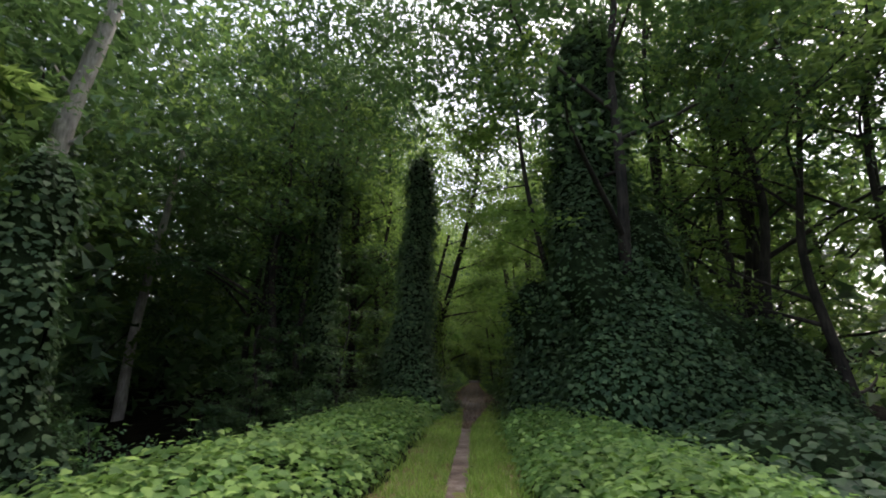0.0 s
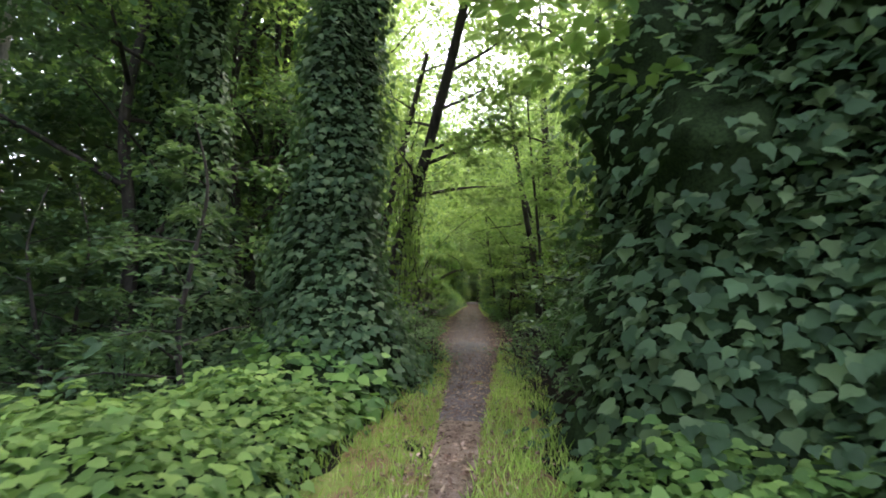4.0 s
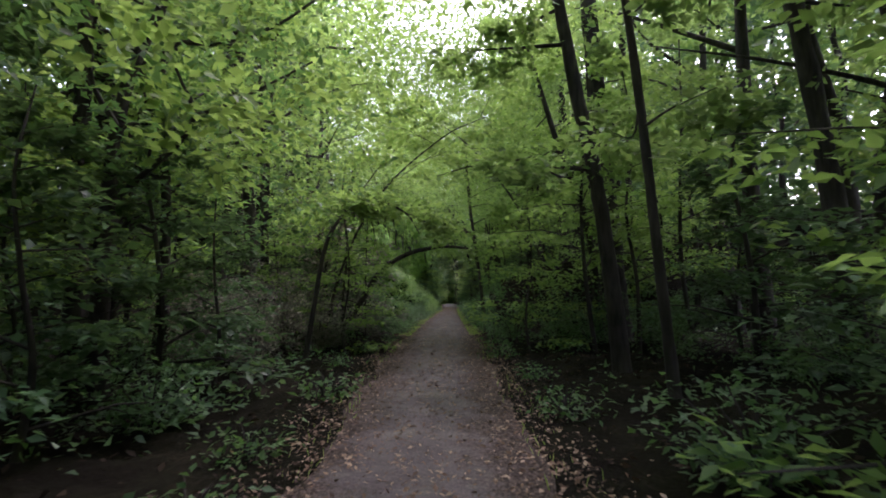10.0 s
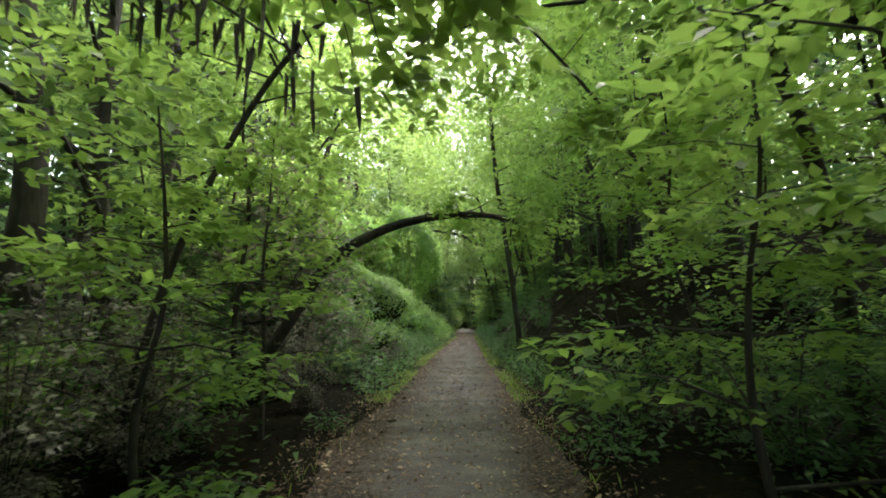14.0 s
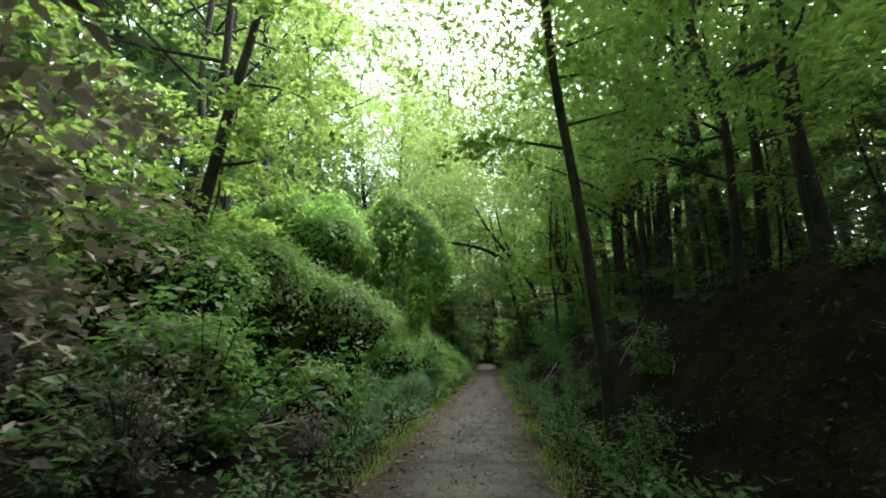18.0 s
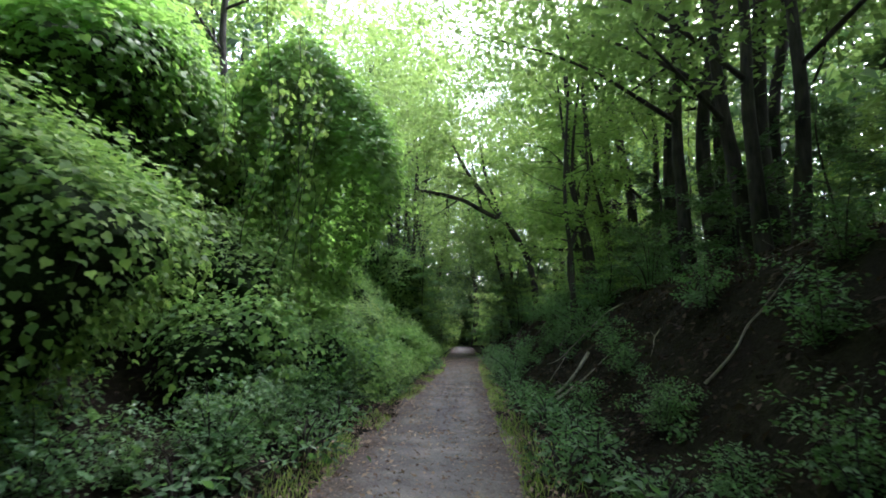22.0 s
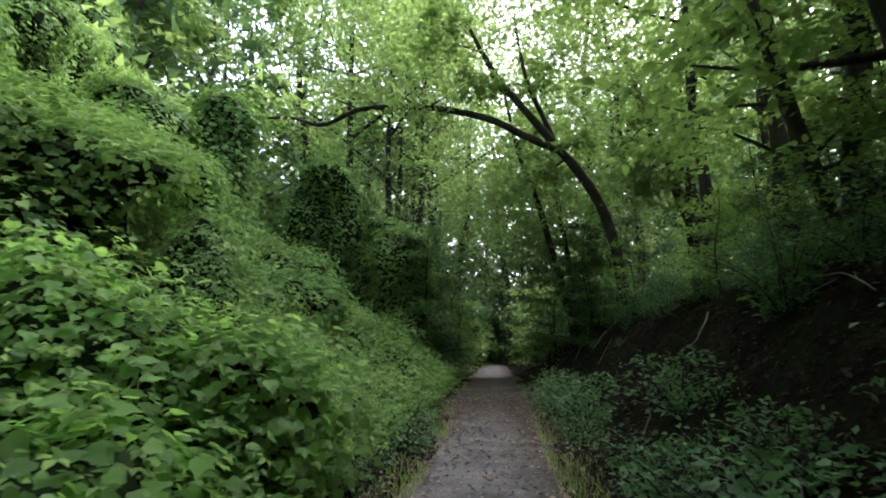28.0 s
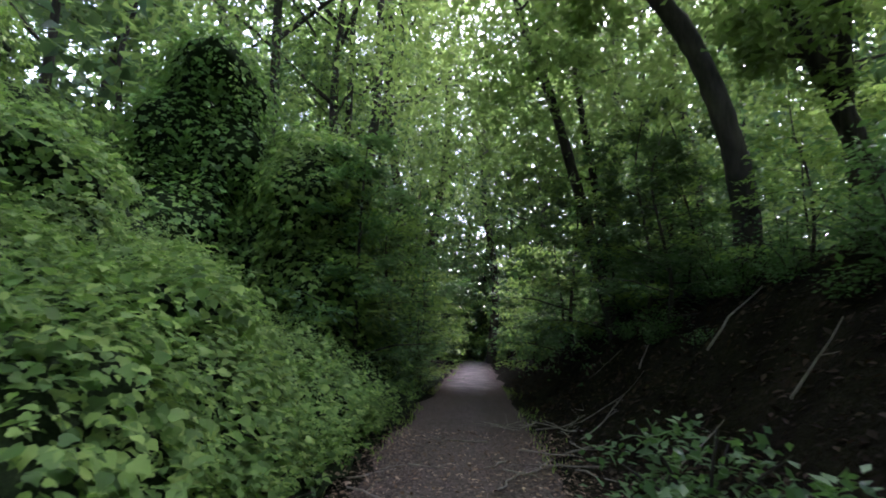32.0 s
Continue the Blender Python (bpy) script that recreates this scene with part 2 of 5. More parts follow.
M_SLAB = mottled("old_paving", [(0.1, (0.065, 0.064, 0.068)), (0.5, (0.11, 0.108, 0.115)), (0.9, (0.17, 0.16, 0.16))], 2.2, 0.85, 0.5, 0.006, 80)

# ---- helpers for meshes ----
RNG = np.random.default_rng(7)


def mesh_of(name, V, F, mat, smooth=False):
    """A mesh from arrays of corners and of faces with equally many corners."""
    V, F = np.asarray(V, np.float32), np.asarray(F, np.int32)
    me = bpy.data.meshes.new(name)
    me.vertices.add(len(V))
    me.vertices.foreach_set("co", V.ravel())
    me.loops.add(F.size)
    me.loops.foreach_set("vertex_index", F.ravel())
    me.polygons.add(len(F))
    me.polygons.foreach_set("loop_start", np.arange(len(F), dtype=np.int32) * F.shape[1])
    if smooth:
        me.polygons.foreach_set("use_smooth", np.ones(len(F), bool))
    me.materials.append(mat)
    me.update(calc_edges=True)
    return me


def part(name, me, parent, label=""):
    ob = new(name, me)
    ob.parent = parent
    return tagged(ob, label)


def thing(name, label, category, at=(0, 0, 0), group="", kind=""):
    ob = new(name)
    ob.empty_display_size = 0.2
    ob.matrix_basis = pose(*at)
    return tagged(ob, label, category, group, kind)


def unit(v):
    return v / np.maximum(np.linalg.norm(v, axis=-1, keepdims=True), 1e-9)


SHAPES = {
    "slim": ([(0, 0, 0), (0.27, 0.42, 0.07), (0, 1, -0.06), (-0.27, 0.42, 0.07)], [(0, 1, 2), (0, 2, 3)]),
    "broad": ([(0, 0, 0), (0.42, 0.36, 0.06), (0, 1, -0.14), (-0.42, 0.36, 0.06)], [(0, 1, 2), (0, 2, 3)]),
    "chip": ([(-0.22, 0.1, 0), (0.24, 0.2, 0.03), (0, 1, 0)], [(0, 1, 2)]),
    "ovate": ([(0, 0, 0), (0.3, 0.3, 0.06), (0.22, 0.66, 0.05), (0, 1, -0.1), (-0.22, 0.66, 0.05), (-0.3, 0.3, 0.06)],
              [(0, 1, 2), (0, 2, 3), (0, 3, 4), (0, 4, 5)]),
    "heart": ([(0, 0, 0), (0.44, 0.16, 0.05), (0.4, 0.56, 0.03), (0, 1, -0.16), (-0.4, 0.56, 0.03), (-0.44, 0.16, 0.05)],
              [(0, 1, 2), (0, 2, 3), (0, 3, 4), (0, 4, 5)]),
    "lobed": ([(0, 0.36, -0.03), (0, 0, 0), (0.34, 0.0, 0.02), (0.54, 0.34, 0.04), (0.3, 0.5, 0.03), (0.28, 0.7, 0), (0, 1, -0.14),
               (-0.28, 0.7, 0), (-0.3, 0.5, 0.03), (-0.54, 0.34, 0.04), (-0.34, 0.0, 0.02)],
              [(0, i, i + 1) for i in range(1, 10)] + [(0, 10, 1)]),
    "trefoil": ([(0, 0.3, 0), (0.19, 0.62, 0.05), (0, 1, -0.1), (-0.19, 0.62, 0.05), (0.04, 0.28, 0), (0.36, 0.12, 0.03), (0.55, 0.42, -0.1), (0.28, 0.42, 0.04),
                 (-0.04, 0.28, 0), (-0.28, 0.42, 0.04), (-0.55, 0.42, -0.1), (-0.36, 0.12, 0.03)],
                [(0, 1, 2), (0, 2, 3), (4, 5, 6), (4, 6, 7), (8, 9, 10), (8, 10, 11)]),
    "kudzu": ([(0, 0, 0), (0.3, -0.06, 0.03), (0.5, 0.18, 0.01), (0.43, 0.44, 0.0), (0.24, 0.62, 0.02), (0, 0.98, -0.15),
               (-0.24, 0.62, 0.02), (-0.43, 0.44, 0.0), (-0.5, 0.18, 0.01), (-0.3, -0.06, 0.03)], [(0, i, i + 1) for i in range(1, 9)]),
    "pod": ([(-0.07, 0, 0), (0.07, 0.05, 0.03), (0.05, 0.7, 0.03), (0, 1, 0), (-0.06, 0.6, 0)], [(0, 1, 2), (0, 2, 4), (4, 2, 3)]),
    "blade": ([(-0.03, 0, 0), (0.03, 0, 0), (0.0, 1, 0.25), (0.02, 0.55, 0.06)], [(0, 1, 3), (0, 3, 2)]),
}


def leaves(P, N, D, S, shape):
    """Corners and faces of leaves at P that face N, point along D and are S long."""
    tv, tf = np.array(SHAPES[shape][0], float), np.array(SHAPES[shape][1])
    N = unit(N)
    Y = unit(D - N * (D * N).sum(1, keepdims=True))
    X = np.cross(Y, N)
    S = np.broadcast_to(S, len(P))[:, None, None]
    V = P[:, None] + S * (tv[None, :, :1] * X[:, None] + tv[None, :, 1:2] * Y[:, None] + tv[None, :, 2:] * N[:, None])
    F = tf[None] + (np.arange(len(P)) * len(tv))[:, None, None]
    return V.reshape(-1, 3), F.reshape(-1, 3)


def merged(sets):
    V, F, k = [], [], 0
    for v, f in sets:
        V.append(v)
        F.append(np.asarray(f) + k)
        k += len(v)
    return np.concatenate(V), np.concatenate(F)


def bend(points, steps=6):
    """A smooth line through points, with the radius as the fourth number."""
    p = np.array(points, float)
    p = np.vstack([2 * p[0] - p[1], p, 2 * p[-1] - p[-2]])
    out = []
    for i in range(1, len(p) - 2):
        for u in np.linspace(0, 1, steps, endpoint=False):
            a, b, c, d = p[i - 1], p[i], p[i + 1], p[i + 2]
            out.append(0.5 * (2 * b + (c - a) * u + (2 * a - 5 * b + 4 * c - d) * u * u + (3 * b - a - 3 * c + d) * u**3))
    return np.vstack([out, p[-2]])


def tube(line, sides=8, rough=0.06, seed=0):
    """Corners and four-sided faces of a round, uneven tube along a line of (x, y, z, radius)."""
    rg = np.random.default_rng(seed)
    line = np.asarray(line, float)
    c, r = line[:, :3], np.maximum(line[:, 3], 0.002)
    d = unit(np.gradient(c, axis=0))
    ref = np.array([0.31, 0.95, 0.05]) if abs(d[len(d) // 2, 2]) > 0.6 else np.array([0.0, 0.1, 1.0])
    u = unit(np.cross(d, ref))
    w = np.cross(d, u)
    a = np.linspace(0, 2 * np.pi, sides, endpoint=False)
    k = 1 + rough * rg.standard_normal((len(c), sides))
    V = c[:, None] + (r[:, None] * k)[:, :, None] * (np.cos(a)[None, :, None] * u[:, None] + np.sin(a)[None, :, None] * w[:, None])
    i, j = np.meshgrid(np.arange(len(c) - 1), np.arange(sides), indexing="ij")
    n = (j + 1) % sides
    F = np.stack([i * sides + j, i * sides + n, (i + 1) * sides + n, (i + 1) * sides + j], -1).reshape(-1, 4)
    return V.reshape(-1, 3), F


def sstep(a, b, v):
    t = np.clip((np.asarray(v, float) - a) / (b - a), 0, 1)
    return t * t * (3 - 2 * t)


def rumple(x, y, s):
    return (np.sin(x * 1.3 * s + 1.7 * np.sin(y * 0.9 * s)) + np.sin(y * 1.7 * s + 1.3 * np.sin(x * 1.1 * s + 2)) + 0.5 * np.sin((x + y) * 3.1 * s)) / 2.5


def gz(x, y):
    """Height of the ground."""
    x, y = np.asarray(x, float), np.asarray(y, float)
    z = -0.5 * (1 - sstep(15, 24, y)) * sstep(2.8, 5.5, np.abs(x))
    z = z - (1.5 * sstep(3.4, 11, -x) + 0.6 * sstep(11, 22, -x)) * (1 - sstep(24, 36, y))
    z = z + sstep(43, 47.5, y) * (2.3 * sstep(1.3, 4.1, x) + 0.22 * np.clip(x - 3.6, 0, 12))
    z = z + sstep(40, 48, y) * 0.18 * np.clip(-x - 2.2, 0, 8) * (1 - sstep(54, 64, y))
    z = z + sstep(54, 64, y) * (0.5 * np.clip(-x - 1.7, 0, 5) + 0.8 * np.clip(-x - 6.7, 0, 6.5) + 0.2 * np.clip(-x - 13.2, 0, 12)) * (1 - sstep(96, 110, y))
    return z + (0.13 * rumple(x, y, 1.0) + 0.07 * rumple(x, y, 3.3)) * sstep(1.1, 2.8, np.abs(x + 0.1))


# ---- prototypes of plants ----


def spray(base, tip, n, width, size, rg, drop=0.12, up=0.35):
    """Leaves in a flat spray along a branch."""
    base, tip = np.array(base, float), np.array(tip, float)
    t = rg.uniform(0.12, 1.05, n)
    d = tip - base
    side = unit(np.cross(d, [0, 0, 1.0]))
    o = rg.uniform(-1, 1, n) * width * (0.35 + 0.65 * np.sin(np.pi * np.clip(t, 0, 1)) + 0.1)
    P = base + t[:, None] * d + o[:, None] * side + rg.normal(0, 0.035 + drop * 0.25, (n, 3)) * [1, 1, 1.0]
    P[:, 2] -= drop * (t**2 + np.abs(o) / max(width, 0.01) * 0.6)
    N = np.array([0, 0, 1.0]) + rg.normal(0, up, (n, 3))
    D = unit(d)[None] * 0.7 + side[None] * np.sign(o)[:, None] * 0.9 + rg.normal(0, 0.3, (n, 3)) - [0, 0, 0.25]
    return P, N, D, size * rg.uniform(0.65, 1.25, n)


def gather(list_of):
    return [np.concatenate(a) for a in zip(*list_of)]


def make_tree(name, label, H, r, seed, crown_from=0.4, spread=3.2, n_leaf=4500, size=0.2, lean=(0, 0), bark=None, leaf=None, limbs=7, at=(0, 0, 0), shape="slim", group="trees of the wood", crook=0.25, sides=9):
    """Tall tree: tapered trunk, limbs and a crown of leafy sprays with gaps."""
    rg = np.random.default_rng(seed)
    bark, leaf = bark or M_BARK, leaf or M_CANOPY
    t = thing(name, label, "tree", at, group)
    hs = np.linspace(0, 1, 6)
    line = [(lean[0] * h + rg.normal(0, crook) * min(h * 3, 1) * (h > 0), lean[1] * h + rg.normal(0, crook) * (h > 0), H * h - 0.25, r * (1.25 if h == 0 else 1 - 0.8 * h)) for h in hs]
    tl = bend(line, 4)
    part("trunk", mesh_of("trunk", *tube(tl, sides, 0.05, seed), bark, True), t)
    sets = []
    for k in range(limbs):
        f = crown_from + (0.97 - crown_from) * (k + rg.uniform(0.1, 0.9)) / limbs
        b = tl[int(f * (len(tl) - 1))]
        az, L = rg.uniform(0, 2 * np.pi) + k * 2.4, spread * rg.uniform(0.7, 1.25) * (1.1 - 0.5 * f)
        e = np.array([b[0] + L * math.cos(az), b[1] + L * math.sin(az), b[2] + L * rg.uniform(0.15, 0.7)])
        m = (b[:3] + e) / 2 + rg.normal(0, 0.12 * L, 3)
        ll = bend([(*b[:3], b[3] * 0.55), (*m, b[3] * 0.32), (*e, 0.015)], 4)
        part("limb", mesh_of("limb", *tube(ll, 5, 0.05, seed + k), bark, True), t)
        ns = 6
        for j in range(ns):
            q = ll[int((0.25 + 0.75 * (j + 1) / ns) * (len(ll) - 1))]
            a2 = az + rg.uniform(-1.5, 1.5)
            s = L * rg.uniform(0.28, 0.55)
            tip = q[:3] + s * np.array([math.cos(a2), math.sin(a2), rg.uniform(-0.35, 0.45)])
            sets.append(spray(q[:3], tip, max(8, n_leaf // (limbs * ns)), s * 0.55, size, rg, 0.3, 0.55))
    for k in range(9):
        q = tl[int(rg.uniform(0.8, 1) * (len(tl) - 1))][:3]
        az, s = rg.uniform(0, 6.28), spread * rg.uniform(0.25, 0.5)
        sets.append(spray(q, q + s * np.array([math.cos(az), math.sin(az), rg.uniform(0, 0.9)]), n_leaf // 55, 0.5 * s, size, rg, 0.3, 0.55))
    part("crown", mesh_of("crown", *leaves(*gather(sets), shape), leaf), t)
    return t


def make_sapling(name, label, H, seed, n_branch=12, reach=1.5, n_leaf=1800, size=0.12, start=0.2, leaf=None, shape="ovate", r=0.035, at=(0, 0, 0), lean=(0, 0), group="saplings of the understory"):
    """Young tree or tall shrub with flat leafy sprays in storeys."""
    rg = np.random.default_rng(seed)
    t = thing(name, label, "sapling", at, group)
    tl = bend([(lean[0] * h + rg.normal(0, 0.08) * (h > 0), lean[1] * h + rg.normal(0, 0.08) * (h > 0), H * h - 0.1, r * (1.1 - 0.85 * h)) for h in np.linspace(0, 1, 5)], 5)
    tubes, sets = [], []
    part("stem", mesh_of("stem", *tube(tl, 6, 0.05, seed), M_BARK, True), t)
    for k in range(n_branch):
        f = start + (0.98 - start) * (k + rg.uniform(0, 1)) / n_branch
        b = tl[int(f * (len(tl) - 1))]
        az, L = k * 2.4 + rg.uniform(-0.6, 0.6), reach * rg.uniform(0.55, 1.2) * (1.15 - 0.7 * f)
        e = b[:3] + L * np.array([math.cos(az), math.sin(az), rg.uniform(-0.05, 0.4)])
        tubes.append(tube([(*b[:3], b[3] * 0.5), (*((b[:3] + e) / 2 + [0, 0, 0.06 * L]), b[3] * 0.3), (*e, 0.004)], 4, 0, k))
        m = n_leaf // n_branch
        sets.append(spray(b[:3], e, m // 2, 0.3 * L, size, rg, 0.1))
        for _ in range(2):
            q = b[:3] + (e - b[:3]) * rg.uniform(0.35, 0.7)
            a2 = az + rg.choice([-1, 1]) * rg.uniform(0.5, 1.0)
            tip = q + 0.55 * L * np.array([math.cos(a2), math.sin(a2), rg.uniform(-0.15, 0.2)])
            sets.append(spray(q, tip, m // 4, 0.2 * L, size, rg, 0.1))
    tagged(part("brushwood", mesh_of("brushwood", *merged(tubes), M_BARK, True), t), kind="stuff")
    part("foliage", mesh_of("foliage", *leaves(*gather(sets), shape), leaf or M_MAPLE), t)
    return t


def make_bush(name, label, R, H, seed, n_leaf=1300, size=0.11, leaf=None, shape="ovate", at=(0, 0, 0), category="shrub", group="shrubs beside the path", stems=9):
    """Shrub: stems from one foot, leaves in tufts over an uneven dome."""
    rg = np.random.default_rng(seed)
    t = thing(name, label, category, at, group)
    tubes, sets = [], []
    for k in range(stems):
        az, f = k * 2.4 + rg.uniform(-0.5, 0.5), math.sqrt((k + 0.5) / stems)
        e = np.array([R * f * math.cos(az) * rg.uniform(0.7, 1.15), R * f * math.sin(az) * rg.uniform(0.7, 1.15), H * (1.05 - 0.6 * f * f) * rg.uniform(0.75, 1.1)])
        m = e * [0.4, 0.4, 0.55]
        ll = bend([(0.1 * math.cos(az), 0.1 * math.sin(az), -0.05, 0.018), (*m, 0.012), (*e, 0.004)], 4)
        tubes.append(tube(ll, 4, 0, k))
        for j in range(5):
            q = ll[int((0.3 + 0.7 * j / 4) * (len(ll) - 1))][:3]
            a2 = rg.uniform(0, 6.28)
            s = R * rg.uniform(0.3, 0.55)
            sets.append(spray(q, q + s * np.array([math.cos(a2), math.sin(a2), rg.uniform(-0.1, 0.4)]), n_leaf // (stems * 5), 0.45 * s, size, rg, 0.12, 0.45))
    tagged(part("brushwood", mesh_of("brushwood", *merged(tubes), M_BARK, True), t), kind="stuff")
    part("foliage", mesh_of("foliage", *leaves(*gather(sets), shape), leaf or M_SHRUB), t)
    return t


def gap(x, y, more=0.0):
    """The open sight lines to the two bare trunks over the hollow."""
    return (x < -4) & (y < 28.2) & (np.abs(x + 0.765 * (y - 3)) < 0.9 + 0.05 * y + more) | (x < -4) & (y < 15.5) & (np.abs(x + 0.93 * y) < 1.0 + more)


def glade(x, y, z):
    """The gap in the crowns through which the sun reaches the path behind the dark stretch."""
    return (np.abs(x - 0.357 * z) < 2.3) & (y - 0.51 * z > 88.5) & (y - 0.51 * z < 98.5)


def put(proto, x, y, turn=0, s=1.0, dz=0.0, label=""):
    if gap(x, y, 2.6 if proto.name.startswith("tree") else 0.0):
        return None
    if proto.name.startswith("tree") and any(glade(x, y, z) for z in (5, 8, 11, 14, 17, 20)):
        return None
    ob = copy_thing(proto, pose(x, y, float(gz(x, y)) + dz, 0, 0, turn))
    ob.scale = (s, s, s)
    if label:
        ob["label"] = label
    return ob


def drape(name, label, surf, n, size, seed, grid=(40, 24), leaf=None, shape="heart", loose=0.1, single=0, category="kudzu vine", group="", bias=None, inset=0.0, mat=1.0):
    """Vine-grown shape: surf(u, v) gives points on it for u, v in 0..1; a mat of stems below, dark as the shade between
    leaves, and leaves on it.
    """
    rg = np.random.default_rng(seed)
    gu, gv = np.meshgrid(np.linspace(0, 1, grid[0]), np.linspace(0, 1, grid[1]), indexing="ij")
    G = surf(gu.ravel(), gv.ravel())
    foot = np.array([G[:, 0].mean(), G[:, 1].mean(), G[:, 2].min()])
    t = thing(name, label, category, tuple(foot), group)
    i, j = np.meshgrid(np.arange(grid[0] - 1), np.arange(grid[1] - 1), indexing="ij")
    F = np.stack([i * grid[1] + j, (i + 1) * grid[1] + j, (i + 1) * grid[1] + j + 1, i * grid[1] + j + 1], -1).reshape(-1, 4)

    def frame_at(u, v):
        h = 0.004
        p = surf(u, v)
        du, dv = (surf(u + h, v) - surf(u - h, v)) / (2 * h), (surf(u, v + h) - surf(u, v - h)) / (2 * h)
        return p, np.cross(du, dv)

    gp, gn = frame_at(gu.ravel(), gv.ravel())
    flat = abs(gn[:, 2].sum()) > 0.3 * np.linalg.norm(gn, axis=1).sum()
    sign = np.sign(gn[:, 2].sum() if flat else ((gp - foot) * gn)[:, :2].sum())
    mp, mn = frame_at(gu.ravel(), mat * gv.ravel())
    part("shaded_vine_mat", mesh_of("shaded_vine_mat", mp - unit(mn) * sign * (inset + rg.uniform(0.06, 0.2, (len(mp), 1))) - foot, F, M_MAT, True), t)
    u, v = rg.uniform(0, 1, 6 * n), rg.uniform(0, 1, 6 * n)
    p, nn = frame_at(u, v)
    w = np.linalg.norm(nn, axis=1) * (bias(p) if bias else 1.0)
    keep = np.argsort(-np.log(rg.uniform(1e-9, 1, len(w))) / np.maximum(w, 1e-9))[:n]
    p, nn = p[keep], unit(nn[keep]) * sign
    P = p - foot + nn * (np.abs(rg.normal(0, loose, (n, 1))) - 0.05) + rg.normal(0, 0.04, (n, 3))
    N = (0.5 + 0.6 * (1 - np.abs(nn[:, 2:]))) * nn + np.array([0, -0.12, 0.85]) + rg.normal(0, 0.36, (n, 3))
    D = np.array([0, 0, -0.8]) + 0.6 * nn + rg.normal(0, 0.6, (n, 3))
    S = size * rg.uniform(0.45, 1.25, n)
    if single:
        for k in range(single):
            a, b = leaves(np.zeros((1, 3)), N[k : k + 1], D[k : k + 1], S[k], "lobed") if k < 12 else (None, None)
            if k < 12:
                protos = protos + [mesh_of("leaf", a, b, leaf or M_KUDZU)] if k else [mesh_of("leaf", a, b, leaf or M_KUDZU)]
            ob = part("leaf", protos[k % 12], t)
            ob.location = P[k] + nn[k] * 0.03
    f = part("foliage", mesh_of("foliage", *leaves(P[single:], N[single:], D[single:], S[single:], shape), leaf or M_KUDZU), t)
    tagged(f, kind="stuff")
    return t


def column_surf(x, y, z0, h, r0, r1, seed, lean=(0, 0)):
    ph = np.random.default_rng(seed).uniform(0, 6.28, 6)

    def surf(u, v):
        a = -u * 2 * np.pi
        r = r1 + (r0 - r1) * np.exp(-4.6 * v)
        r = r * (1 + 0.19 * np.sin(2 * a + ph[0] + 5 * v) + 0.15 * np.sin(3 * a + ph[1] - 9 * v) + 0.14 * np.sin(17 * v + ph[2] + a) + 0.06 * np.sin(7 * a + 11 * v + ph[3])) * np.sqrt(np.clip(1 - np.clip((v - 0.78) / 0.225, 0, 1) ** 2, 0.002, 1))
        return np.stack([x + lean[0] * v + r * np.cos(a), y + lean[1] * v + r * np.sin(a), z0 + h * v], -1)

    return surf


def cap_surf(x, y, h, r0, r1, seed, dz=-0.2):
    """A draped bush that hangs over: narrow foot, wide lumpy cap."""
    ph = np.random.default_rng(seed).uniform(0, 6.28, 6)
    z0 = float(gz(x, y)) + dz

    def surf(u, v):
        a = -u * 2 * np.pi
        r = r0 + (r1 - r0) * sstep(0.2, 0.66, v)
        r = r * (1 + 0.17 * np.sin(2 * a + ph[0] + 3 * v) + 0.13 * np.sin(3 * a + ph[1] - 7 * v) + 0.09 * np.sin(5 * a + ph[3] + 4 * v) + 0.1 * np.sin(13 * v + ph[2] + a)) * np.sqrt(np.clip(1 - np.clip((v - 0.66) / 0.345, 0, 1) ** 2, 0.002, 1))
        return np.stack([x + r * np.cos(a), y + r * np.sin(a), z0 + h * v * (1 + 0.07 * np.sin(2 * a + ph[4]))], -1)

    return surf


def dome_surf(x0, x1, y0, y1, top, seed, bump=0.25, s=1.0):
    """A draped sheet over x0..x1, y0..y1 with height top(x, y) above the ground."""

    def surf(u, v):
        x, y = x0 + (x1 - x0) * u, y0 + (y1 - y0) * v
        return np.stack([x, y, gz(x, y) + top(x, y, u, v) * (1 + bump * rumple(x + seed, y, s))], -1)

    return surf


# ---- ground and path ----


def sheet(xs, ys, zf):
    X, Y = np.meshgrid(xs, ys, indexing="ij")
    i, j = np.meshgrid(np.arange(len(xs) - 1), np.arange(len(ys) - 1), indexing="ij")
    n = len(ys)
    F = np.stack([i * n + j, (i + 1) * n + j, (i + 1) * n + j + 1, i * n + j + 1], -1).reshape(-1, 4)
    return np.stack([X, Y, zf(X, Y)], -1).reshape(-1, 3), F


gx = np.concatenate([[-900, -400, -150, -80, -50, -35], np.arange(-26, -6, 1.0), np.arange(-6, 6.01, 0.25), np.arange(7, 27, 1.0), [35, 50, 80, 150, 400, 900]])
gy = np.concatenate([[-900, -300, -100, -50, -30], np.arange(-20, 125, 0.5), [130, 145, 170, 220, 400, 1200]])
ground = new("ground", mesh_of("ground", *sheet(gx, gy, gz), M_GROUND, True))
tagged(ground, "dark forest floor of soil and leaf litter with banks", "ground", kind="structure")

py = np.arange(-6, 112, 0.25)


def path_x(y):
    return np.interp(y, [13, 20, 25, 37, 50, 60, 70, 77], [-0.19, -0.02, -0.08, -0.28, -0.33, -0.22, -0.05, -0.16])


def half_width(y):
    return np.interp(y, [13, 20, 25, 37, 50, 60, 70, 77], [0.15, 0.46, 0.86, 1.12, 1.03, 0.88, 0.74, 1.0])


